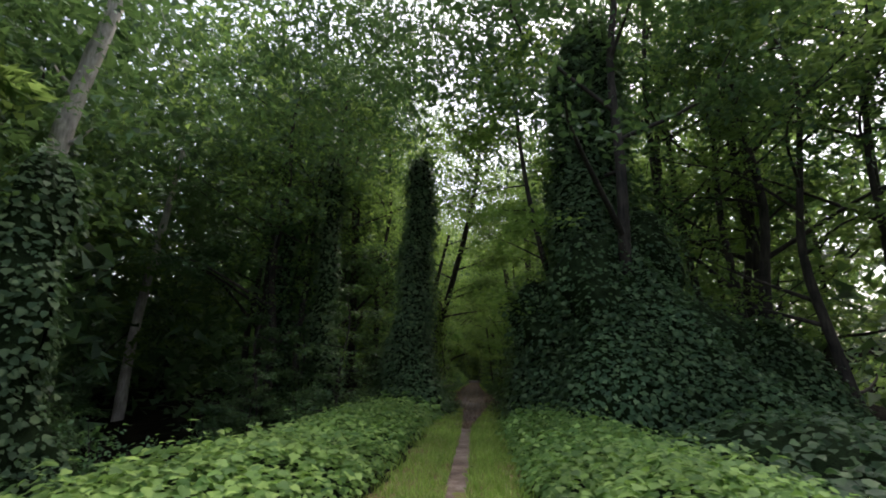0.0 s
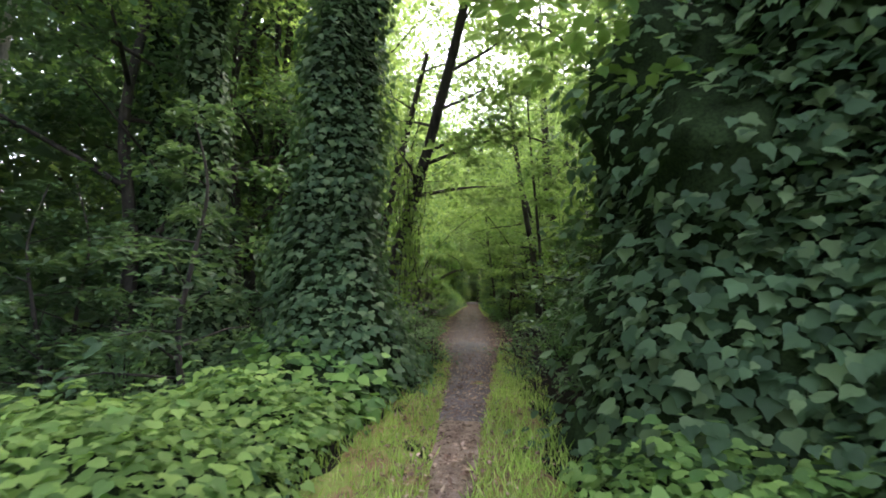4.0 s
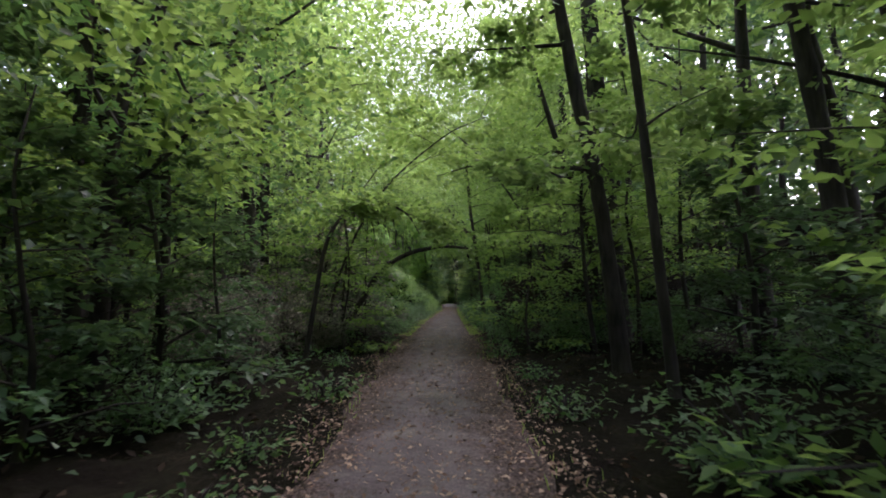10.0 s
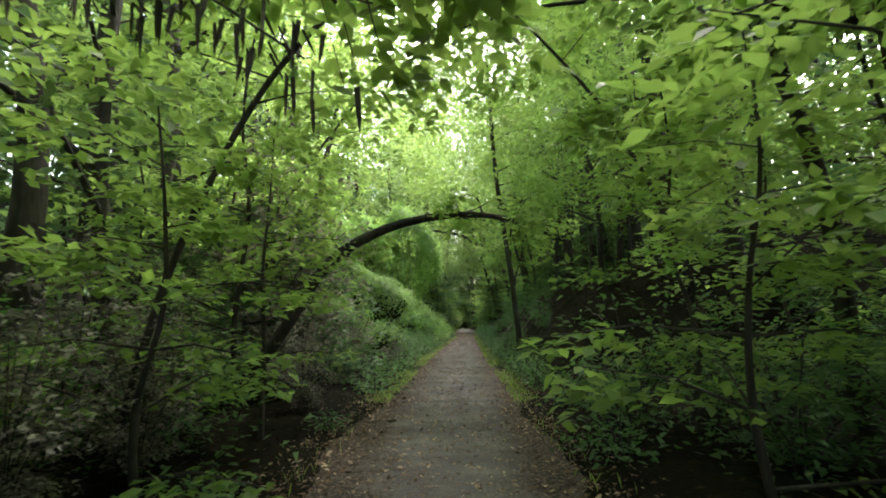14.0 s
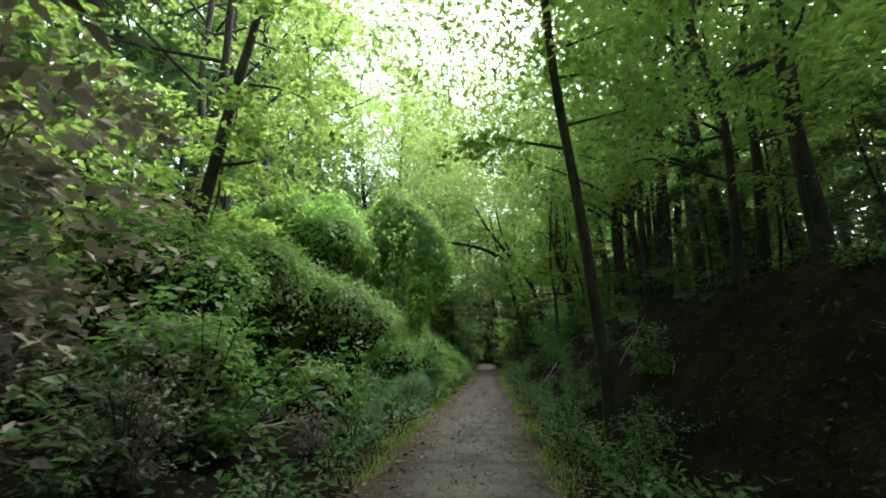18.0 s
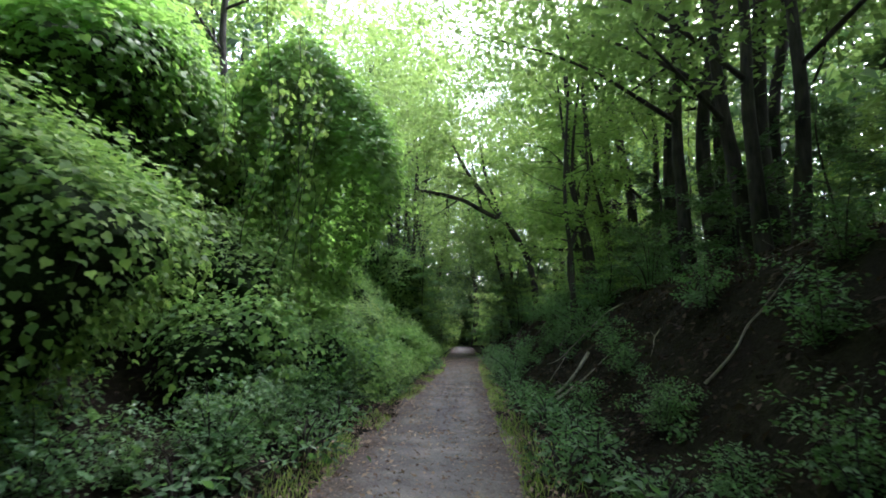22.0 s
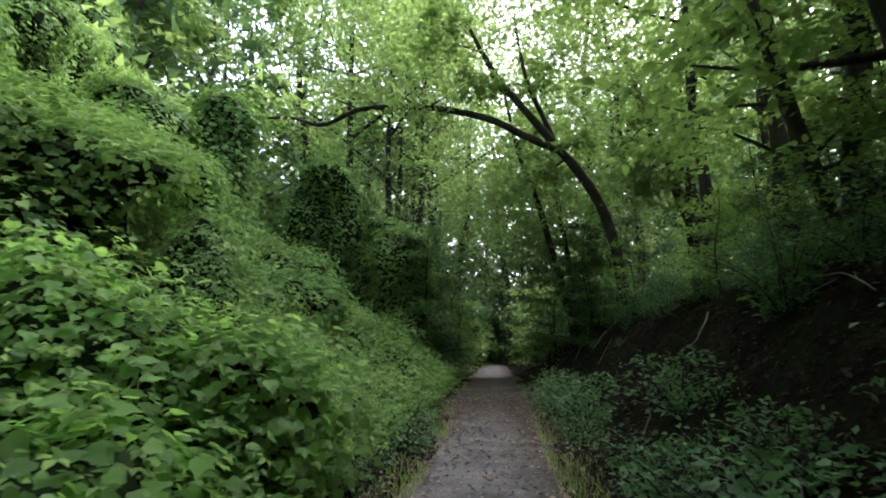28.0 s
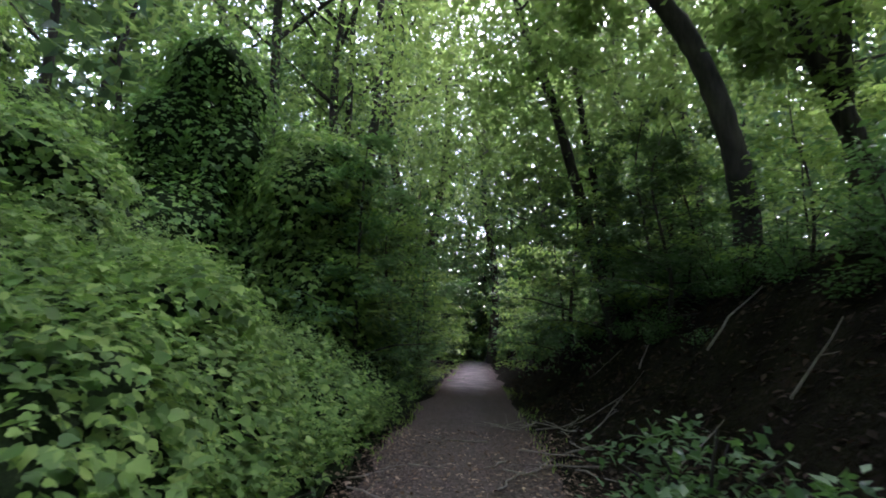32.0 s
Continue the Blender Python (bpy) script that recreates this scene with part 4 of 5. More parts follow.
leaning("leaning_tree", "leafy young tree bending over the path", [(0, 0, -0.1, 0.045), (0.5, 0.1, 2, 0.036), (1.5, 0.2, 4, 0.03), (3.2, 0.4, 5.6, 0.02), (4.4, 0.5, 6.2, 0.01)], (-3.3, 37.6, 0), 46, 2600, 0.15, 12, M_MAPLE, 0.4, 1.9)
leaning("leaning_tree", "leafy young tree bending over the path", [(0, 0, -0.1, 0.045), (-0.4, 0.1, 2, 0.036), (-1.3, 0.2, 4.2, 0.03), (-2.8, 0.4, 6.2, 0.02), (-4.2, 0.5, 7.2, 0.01)], (3.4, 40.0, 0), 47, 2600, 0.15, 12, M_MAPLE, 0.35, 1.9)
leaning("leaning_tree", "leafy young tree bending over the path", [(0, 0, -0.1, 0.05), (0.4, 0.1, 2, 0.042), (1.3, 0.2, 4.5, 0.035), (2.8, 0.4, 6.8, 0.025), (4.0, 0.5, 8, 0.01)], (-5.6, 45.0, 0), 48, 3400, 0.115, 12, M_MAPLE, 0.4, 2.0)

# ---- far end: trees on the banks ----
leaning("arching_tree", "grey trunk leaning from the bank over the path", [(3.95, 0, 1.7, 0.24), (3.95, 0, 3.2, 0.2), (3.8, 0, 4.5, 0.18), (3.35, 0, 6.0, 0.17), (2.65, 0, 7.2, 0.16), (1.95, 0, 8.1, 0.15), (0.05, 0, 10.6, 0.11), (-1.2, 0, 13, 0.06)], (0, 80.0, 0), 51, 1800, 0.2, 7, None, 0.6)
leaning("arching_tree", "long bare bough curving high across the path", [(2.1, 0, 7.9, 0.14), (1.2, -0.05, 8.25, 0.13), (-0.25, -0.1, 9.0, 0.12), (-1.8, -0.1, 9.4, 0.11), (-3.3, 0, 9.6, 0.1), (-4.9, 0, 9.55, 0.085), (-6.2, 0, 9.0, 0.07), (-7.4, 0, 9.3, 0.05), (-8.8, 0, 9.3, 0.03)], (0, 79.95, 0), 52, 900, 0.17, 9, None, 0.3, 1.5)
leaning("arching_tree", "slim second stem rising beside the arching bough", [(2.1, 0, 7.9, 0.1), (1.6, 0, 9.1, 0.09), (1.0, 0, 10.7, 0.07), (0.6, 0, 13, 0.04)], (0, 80.1, 0), 53, 900, 0.2, 6)
leaning("leaning_tree", "heavy dark trunk slanting over the bank", [(8.1, 0, 2.8, 0.27), (7.4, 0, 4.5, 0.22), (6.8, 0, 6.2, 0.2), (6.2, 0, 7.9, 0.18), (5.6, 0, 9.8, 0.15), (5.0, 0.2, 12.5, 0.09)], (0, 82.0, 0), 54, 2200, 0.18, 8, None, 0.5)
leaning("leaning_tree", "one of three tall trunks close on the bank", [(7.7, 0, 2.8, 0.2), (7.5, 0, 5, 0.17), (7.2, 0, 8, 0.14), (6.6, 0.3, 11.5, 0.08)], (0, 82.6, 0), 55, 1800, 0.18, 8, M_MAPLE)
leaning("leaning_tree", "one of three tall trunks, forking low on the bank", [(6.9, 0, 2.8, 0.16), (6.7, 0, 5.4, 0.13), (6.85, 0, 8.5, 0.11), (6.8, 0.3, 11.5, 0.06)], (0, 81.6, 0), 56, 1200, 0.18, 8, M_MAPLE)
leaning("leaning_tree", "slim grey trunk leaning above the dark end of the path", [(3.2, 0, 1.4, 0.16), (2.6, 0, 4.1, 0.14), (2.2, 0, 5.6, 0.13), (1.66, 0, 7.6, 0.12), (0.95, 0, 9.6, 0.1), (0.2, 0, 13, 0.05)], (0, 84.6, 0), 62, 1600, 0.2, 7, None, 0.6)
leaning("leaning_tree", "dark trunk standing above the litter bank", [(5.1, 0, 2.2, 0.15), (4.85, 0, 2.8, 0.13), (4.65, 0, 3.7, 0.12), (4.27, 0, 5.3, 0.11), (3.7, 0, 8.5, 0.07)], (0, 71.0, 0), 63, 1600, 0.16, 8, M_MAPLE, 0.5)
leaning("leaning_tree", "stout dark trunk standing above the litter bank", [(5.2, 0, 2.2, 0.24), (5.3, 0, 3.1, 0.21), (5.5, 0, 5, 0.19), (5.7, 0, 6.6, 0.17), (5.8, 0.2, 11, 0.09)], (0, 71.3, 0), 64, 1600, 0.16, 8, M_MAPLE, 0.5)
leaning("leaning_tree", "leafy tree overhanging the bank", [(0.3, 0, -0.3, 0.2), (0, 0, 2, 0.17), (-0.4, 0, 4.5, 0.14), (-0.6, 0.3, 9, 0.08)], (4.2, 68.6, float(gz(4.2, 68.6))), 57, 2600, 0.16, 9, M_MAPLE, 0.3, 2.2)
leaning("leaning_tree", "dark slim trunk in the middle of the bank trees", [(0.3, 0, -0.3, 0.15), (0, 0, 3, 0.12), (-0.6, 0, 7, 0.09), (-0.9, 0.3, 11, 0.05)], (3.2, 86.0, float(gz(3.2, 86.0))), 58, 2400, 0.18, 9, None, 0.3, 2.0)

# ---- kudzu slope and draped mounds ----
def slope_top(x, y, u, v):
    lumps = 0.7 + 1.1 * rumple(x, y, 0.9) + 1.1 * rumple(x + 3, y, 2.0) + 0.6 * rumple(x, y + 5, 4.4)
    return (0.16 + 0.32 * lumps * sstep(0.0, 0.16, u)) * sstep(-0.01, 0.05, v) - 0.12 * (1 - sstep(0, 0.05, v))


# Thinned patches bare the mat, which stands in for shade between leaves.
drape("kudzu_slope", "steep bank wholly covered with a carpet of kudzu", dome_surf(-1.25, -14.0, 60.0, 92.0, slope_top, 6, 0.1, 1.7), 90000, 0.122, 61, grid=(90, 170), shape="trefoil", loose=0.24, single=200, bias=lambda p: (0.6 + 2.0 * sstep(-9, -2, p[:, 0])) * (0.4 + sstep(-0.45, 0.35, rumple(p[:, 0], p[:, 1], 3.1) + 0.6 * rumple(p[:, 1], p[:, 0], 6.3))) * (1 - 0.85 * sstep(79.5, 81.5, p[:, 1]) * sstep(-5.6, -4.4, p[:, 0])))

drape("kudzu_bed", "bed of broad kudzu leaves at the foot of the bank", dome_surf(-1.4, -5.6, 71.6, 80.4, lambda x, y, u, v: slope_top(x, y, 0.3, v) + 0.1 - 0.3 * (1 - sstep(0, 0.12, u)) - 0.3 * sstep(0.9, 1.0, u), 6, 0.1, 1.7), 22000, 0.088, 65, grid=(24, 40), shape="kudzu", loose=0.16, single=120, group="kudzu beds beside the path")


def mound(cx, cy, rx, ry, h, p=0.55):
    return lambda x, y, u, v: h * np.clip(1 - ((x - cx) / rx) ** 2 - ((y - cy) / ry) ** 2, 0, 1) ** p


def mounded(label, cx, cy, rx, ry, h, n, seed, size=0.21, p=0.45, name="kudzu_mound", leaf=None, bump=0.25):
    drape(name, label, dome_surf(cx + rx, cx - rx, cy - ry, cy + ry, mound(cx, cy, rx, ry, h, p), seed, bump, 1.6), n, size, seed, grid=(26, 26), loose=0.2, shape="trefoil", leaf=leaf, group="draped kudzu mounds")


def capped(label, x, y, h, r0, r1, seed, leaf=None, size=0.13, group="draped kudzu mounds", dense=210, shape="kudzu", inset=0.08, loose=0.17, mat=1.0, crest=1.8):
    n = int(dense * (5.0 * r1 * h + 3.1 * r1 * r1))
    # Fewer leaves low down; the dark mat shows as shade under the cap.
    drape("kudzu_mound", label, cap_surf(x, y, h, r0, r1, seed), n, size, seed, grid=(28, 24), loose=loose, shape=shape, leaf=leaf, group=group, inset=inset, mat=mat, bias=lambda p: 0.35 + crest * sstep(0.45, 0.8, (p[:, 2] - float(gz(x, y))) / h))


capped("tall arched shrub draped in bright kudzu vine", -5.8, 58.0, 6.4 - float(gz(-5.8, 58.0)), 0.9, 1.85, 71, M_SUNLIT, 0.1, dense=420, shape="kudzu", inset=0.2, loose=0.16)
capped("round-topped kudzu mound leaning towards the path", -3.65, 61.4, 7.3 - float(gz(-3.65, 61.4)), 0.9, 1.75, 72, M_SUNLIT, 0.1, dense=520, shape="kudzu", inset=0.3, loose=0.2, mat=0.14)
drape("kudzu_bed", "kudzu in sunlit leaf colour on the foot of the bank", dome_surf(-1.5, -4.6, 60.4, 67.6, lambda x, y, u, v: slope_top(x, y, 0.3, v) + 0.12 - 0.3 * (1 - sstep(0, 0.12, u)) - 0.3 * sstep(0.85, 1.0, u), 6, 0.1, 1.7), 11000, 0.1, 66, grid=(24, 30), shape="kudzu", loose=0.16, group="kudzu beds beside the path", leaf=M_SUNLIT)
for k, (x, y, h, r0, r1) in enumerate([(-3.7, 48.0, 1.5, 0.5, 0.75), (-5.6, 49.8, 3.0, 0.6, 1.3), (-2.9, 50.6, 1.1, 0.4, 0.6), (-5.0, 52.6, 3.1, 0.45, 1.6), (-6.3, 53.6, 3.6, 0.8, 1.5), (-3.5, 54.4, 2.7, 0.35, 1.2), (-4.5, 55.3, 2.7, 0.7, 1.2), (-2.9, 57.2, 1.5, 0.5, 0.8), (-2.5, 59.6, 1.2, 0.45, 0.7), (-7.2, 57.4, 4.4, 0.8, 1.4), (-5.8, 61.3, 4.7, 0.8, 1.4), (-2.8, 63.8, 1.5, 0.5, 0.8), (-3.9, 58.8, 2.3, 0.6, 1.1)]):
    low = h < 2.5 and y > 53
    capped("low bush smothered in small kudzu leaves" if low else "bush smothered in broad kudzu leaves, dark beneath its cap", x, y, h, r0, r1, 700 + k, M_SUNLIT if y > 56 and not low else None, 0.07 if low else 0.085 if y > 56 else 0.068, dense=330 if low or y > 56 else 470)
mounded("kudzu-grown bush on the bank", -4.0, 69.5, 0.9, 0.9, 1.6, 2400, 74, 0.14)
for k, (x, y, r, h) in enumerate([(-2.0, 67.4, 0.55, 0.85), (-5.8, 68.8, 1.3, 1.8), (-7.4, 71.0, 1.4, 2.0), (-8.0, 74.7, 1.3, 2.1), (-9.4, 69.4, 1.5, 2.4), (-10.8, 76.2, 1.4, 2.6), (-4.6, 73.4, 1.0, 1.1), (-6.3, 78.2, 1.0, 1.5), (-2.9, 62.8, 0.8, 0.9), (-5.6, 75.2, 1.1, 1.4), (-9.8, 79.4, 1.2, 2.2), (-12.6, 73.0, 1.6, 2.8), (-3.3, 77.2, 0.8, 0.9), (-7.0, 66.2, 1.3, 1.9), (-14.2, 76.4, 1.5, 2.8)]):
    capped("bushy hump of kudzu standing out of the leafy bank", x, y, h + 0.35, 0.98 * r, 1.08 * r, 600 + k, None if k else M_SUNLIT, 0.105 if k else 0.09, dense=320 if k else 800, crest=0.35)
for k, (x, y, h, r0, r1) in enumerate([(-7.9, 85.3, 6.5, 2.4, 1.3), (-9.1, 78.4, 5.3, 1.6, 0.8), (-15.5, 79.5, 6.5, 1.8, 1.2), (-4.1, 84.6, 5.3, 1.7, 1.15), (-5.4, 86.0, 5.4, 1.8, 1.1), (-18.5, 82.0, 6.5, 1.7, 1.2)]):
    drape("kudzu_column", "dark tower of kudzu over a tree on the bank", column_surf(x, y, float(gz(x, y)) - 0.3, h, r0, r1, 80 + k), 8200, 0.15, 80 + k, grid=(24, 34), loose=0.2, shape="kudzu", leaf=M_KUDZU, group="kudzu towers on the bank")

# ---- understory ----
S1 = make_sapling("sapling", "slender sapling with flat sprays of bright green leaves", 4.6, 201, 13, 1.7, 1200, 0.145, at=(-3.4, 25.6, 0), shape="slim")
S2 = make_sapling("sapling", "bushy young maple with layered leaves", 3.2, 202, 12, 1.5, 1200, 0.135, 0.12, shape="slim", at=(4.8, 25.6, 0))
S3 = make_sapling("sapling", "tall thin sapling with arching leafy branches", 6.5, 203, 14, 2.1, 1450, 0.16, 0.25, at=(4.2, 35.8, 0), r=0.05, shape="slim")
S4 = make_sapling("young_tree", "dark leafy young tree in the shade of the wood edge", 4.0, 206, 15, 1.5, 2200, 0.15, 0.06, shape="slim", leaf=M_SHADED, at=(2.0, 15.9, float(gz(2.0, 15.9))), r=0.045, group="dark young trees")
B1 = make_bush("shrub", "leafy dark green shrub at the wood edge", 1.1, 1.5, 301, 1050, 0.115, at=(2.6, 21.4, 0), shape="slim")
B2 = make_bush("shrub", "low spreading shrub with pointed leaves", 0.9, 0.8, 302, 800, 0.1, at=(-1.7, 24.4, 0), shape="slim")
B3 = make_bush("shrub", "large dense shrub with bright upper leaves", 1.6, 2.4, 303, 1700, 0.145, at=(-3.2, 47.5, 0), shape="slim", stems=13)
H1 = make_bush("weeds", "clump of low green weeds at the path edge", 0.45, 0.35, 304, 260, 0.085, shape="slim", at=(-1.3, 27.0, 0), category="weeds", group="weeds along the path", stems=7)
D1 = make_bush("dead_shrub", "tangle of brown dead vines and withered leaves", 1.5, 3.3, 305, 2600, 0.14, leaf=M_WITHER, shape="slim", stems=16, at=(-3.6, 43.8, 0), category="dead shrub", group="withered shrubs")
for x, y, s in [(-4.6, 44.4, 1.45), (-5.6, 46.6, 1.5), (-5.0, 45.4, 0.95), (-2.4, 40.4, 0.33), (-3.0, 36.2, 0.42), (-4.0, 34.5, 0.5), (-2.9, 45.9, 0.4), (-3.6, 38.8, 0.5), (-2.2, 48.4, 0.22), (-3.4, 35.2, 0.5), (-4.5, 36.2, 0.62), (-2.9, 37.4, 0.4), (-4.0, 38.0, 0.6), (-3.3, 33.2, 0.42), (-4.7, 33.8, 0.55), (-5.6, 35.4, 0.65), (-3.2, 41.6, 0.5)]:
    put(D1, x, y, 70 * x, s)
rg = np.random.default_rng(15)
for k in range(56):  # saplings deep in the wood and near its edge
    y = 17 + 28 * (k + rg.uniform(0, 1)) / 56
    side = 1 if k % 2 else -1
    x = side * rg.uniform(2.7, 8.5) + (3.0 if side > 0 and y > 40 else 2.2 if side > 0 and 28 < y < 35 else -1.2 if side < 0 and 26 < y < 36 else 0)
    if side > 0 and y < 23:
        continue
    put(S4 if side < 0 and y < 25 else (S1, S2, S3, S4, S4)[int(rg.integers(5))], x, y, rg.uniform(0, 360), rg.uniform(0.75, 1.25))
for k in range(32):
    y = 45 + 52 * (k + rg.uniform(0, 1)) / 32
    x = rg.uniform(4.4, 9)
    put((S1, S2, S3)[int(rg.integers(3))], x, y, rg.uniform(0, 360), rg.uniform(0.75, 1.2))
for k in range(8):
    put(S4, -rg.uniform(6.5, 15), rg.uniform(12, 24), rg.uniform(0, 360), rg.uniform(0.7, 1.0))
for k in range(6):
    put((S1, S3)[int(rg.integers(2))], -rg.uniform(5.5, 9), rg.uniform(43, 56), rg.uniform(0, 360), rg.uniform(0.9, 1.3))
for k in range(60):  # shrubs
    y = 19 + 26 * (k + rg.uniform(0, 1)) / 60
    side = 1 if k % 2 else -1
    if side < 0 and 25 < y < 33 and k % 4:
        continue
    put((B1, B2, B1)[int(rg.integers(3))], side * rg.uniform(1.9, 6.5) + (3.0 if side > 0 and (y > 40 or 28.5 < y < 35) else 0) - (2.4 if side < 0 and 20 < y < 27 else 0.7 if side < 0 and y > 25 else 0.1), y, rg.uniform(0, 360), rg.uniform(0.7, 1.15))
for k in range(10):
    y = 43.5 + 5 * (k + rg.uniform(0, 1)) / 10
    put((B1, B3, B1)[int(rg.integers(3))], -rg.uniform(2.6, 5.6), y, rg.uniform(0, 360), rg.uniform(0.35, 0.7))
for k in range(22):
    y = 62 + 36 * (k + rg.uniform(0, 1)) / 22
    x = rg.uniform(1.9 if y < 70 else 3.4, 5.0)
    put((B2, B1)[int(rg.integers(2))], x, y, rg.uniform(0, 360), rg.uniform(0.5, 0.9))
for k in range(130):
    y = 17 + 60 * (k + rg.uniform(0, 1)) / 130
    side = 1 if k % 2 else -1
    if y < 42 and k % 3:
        continue
    put(H1, float(path_x(y)) + side * (float(half_width(y)) + rg.uniform(0.25, 0.8)), y, rg.uniform(0, 360), rg.uniform(0.6, 1.3))
for k in range(9):
    put((H1, H1, B2)[k % 3], rg.uniform(1.0, 2.2), rg.uniform(16.6, 23), rg.uniform(0, 360), rg.uniform(0.6, 1.1))
for k in range(22):
    put((B1, B3)[k % 2], -rg.uniform(5.6, 14), rg.uniform(6, 24), rg.uniform(0, 360), rg.uniform(0.6, 1.0))
for k in range(10):
    put((B1, B3)[k % 2], rg.uniform(5.5, 11), rg.uniform(16, 22), rg.uniform(0, 360), rg.uniform(0.6, 1.0))
for x, y, p, s in [(1.9, 36.4, S2, 1.0), (2.3, 38.6, S1, 0.9), (-2.5, 36.8, S2, 1.0), (-2.3, 38.6, S1, 0.8), (-3.2, 40.0, S3, 0.9), (4.6, 38.6, S3, 0.9)]:
    put(p, x, y, rg.uniform(0, 360), s)
for k in range(46):
    y = 44.5 + 32 * (k + rg.uniform(0, 1)) / 46
    put((B2 if y > 62 else H1, H1, H1)[k % 3], rg.uniform(1.15, 1.6 if y < 62 or y > 71 else 3.2), y, rg.uniform(0, 360), rg.uniform(0.6, 1.2))
for k in range(22):
    put((B3, B1)[k % 2], -rg.uniform(1.9, 2.9), rg.uniform(50, 61), rg.uniform(0, 360), rg.uniform(0.3, 0.5))
for k in range(22):
    y = 62 + 22 * (k + rg.uniform(0, 1)) / 22
    put((B1, S2, B1)[k % 3], rg.uniform(3.4, 5.2), y, rg.uniform(0, 360), rg.uniform(0.55, 0.95))
for k in range(20):
    y = 46 + 20 * (k + rg.uniform(0, 1)) / 20
    put((B2, H1)[k % 2], rg.uniform(1.7, 4.2), y, rg.uniform(0, 360), rg.uniform(0.35, 0.7))
for x, y, s in [(3.0, 17.9, 0.45), (2.8, 20.4, 0.4), (3.3, 20.0, 0.5), (3.4, 22.0, 0.5), (2.6, 24.2, 0.45), (4.4, 24.6, 0.6), (-4.4, 26.2, 0.9), (-3.4, 28.4, 0.8), (-5.0, 29.4, 1.1), (-3.3, 31.6, 0.7), (3.6, 27.2, 0.9), (-3.9, 84.9, 1.2), (3.4, 83.0, 1.1), (3.0, 80.8, 0.9), (4.6, 84.6, 1.2), (-3.4, 87.4, 1.3)]:
    put(S4, x, y, 97 * x, s)
for k in range(18):
    put((B2, H1)[k % 2], rg.uniform(2.6, 4.2), 66 + 18 * (k + rg.uniform(0, 1)) / 18, rg.uniform(0, 360), rg.uniform(0.35, 0.75))
for k in range(24):
    put(S4, rg.uniform(5.0, 9.5), 52 + 26 * (k + rg.uniform(0, 1)) / 24, rg.uniform(0, 360), rg.uniform(0.7, 1.1))
for x, y, s in [(2.1, 53.6, 0.4), (2.8, 54.8, 0.45), (2.0, 56.0, 0.35), (3.1, 57.4, 0.5), (2.4, 58.6, 0.4), (3.6, 55.6, 0.5), (2.6, 50.8, 0.6), (3.4, 63.6, 0.7), (2.7, 66.0, 0.7), (3.2, 69.4, 0.8)]:
    put(B1, x, y, 80 * y, s)
make_sapling("young_tree", "dark bushy evergreen-like young tree beside the path end", 5.8, 207, 20, 1.75, 5200, 0.13, 0.06, shape="slim", leaf=M_SHRUB, at=(-2.75, 83.6, 0.7), r=0.06, group="")
make_sapling("young_tree", "dark leafy young tree shading the path end", 5.2, 208, 18, 1.9, 4200, 0.13, 0.1, shape="slim", leaf=M_SHRUB, at=(2.6, 86.5, 0.8), r=0.06, group="")
make_sapling("young_tree", "dark leafy young tree where the path narrows", 6.5, 209, 20, 2.3, 4600, 0.15, 0.12, shape="slim", leaf=M_SHRUB, at=(-2.4, 91.0, 0.5), r=0.07, group="")
put(B3, -1.75, 84.6, 40, 0.55)
put(S2, -1.6, 86.2, 140, 0.75, label="bright leafy maple bush lit at the path end")
# dark thicket where the path runs into the trees
for x, y, s in [(-2.6, 86.5, 1.5), (-3.4, 90, 1.7), (-2.2, 94, 1.4), (2.4, 88, 1.4), (2.2, 93, 1.5), (3.0, 97, 1.6), (-2.8, 99, 1.6), (1.2, 108, 1.6), (-1.2, 110, 1.6), (0, 113, 1.8), (2.2, 114, 1.7), (-2.4, 114, 1.7), (-3.4, 84.2, 1.3), (3.0, 84.5, 1.2), (-1.9, 88.8, 1.2), (1.9, 90.5, 1.2)]:
    put(S2, x, y, rg.uniform(0, 360), s)
    put(B3, x * 1.15, y + 0.6, rg.uniform(0, 360), 0.9)

# ---- far woods ----
def woods(label, X, Y, Z, lo, hi, seed, over=False, clump=0, leaf=None):
    rg = np.random.default_rng(seed)
    thin = (X > 4.5) & (Y > 15) & (Y < 46) & (rg.uniform(0, 1, len(X)) < 0.6) | over & (Y > 58) & (rg.uniform(0, 1, len(X)) < np.where(X < 0, 0.6, 0.5))
    thin |= glade(X, Y, Z) | gap(X, Y) & (Z < 12) | (X > 0) & (Y > 10) & (Y < 48) & (Z > 20)
    ok = ~thin & (rumple(X * 0.8, Y + Z * 1.2, 0.6) + rumple(X + Z, Y, 1.5) * 0.6 > -0.7 + Z * 0.02)
    P = np.stack([X, Y, Z], -1)[ok]
    if clump:  # leafy boughs: every place bears a flat tuft of leaves
        P = np.repeat(P, clump, 0)
        P = P + rg.normal(0, 1, (len(P), 3)) * [0.75, 0.75, 0.3]
    m = len(P)
    ob = new("far_woods", mesh_of("far_woods", *leaves(P, rg.normal(0, 0.6, (m, 3)) + [0, 0, 0.8], rg.normal(0, 1, (m, 3)), rg.uniform(lo, hi, m), "chip"), leaf or (M_CANOPY if over else M_SHADED)))
    tagged(ob, label, "woods", kind="stuff")


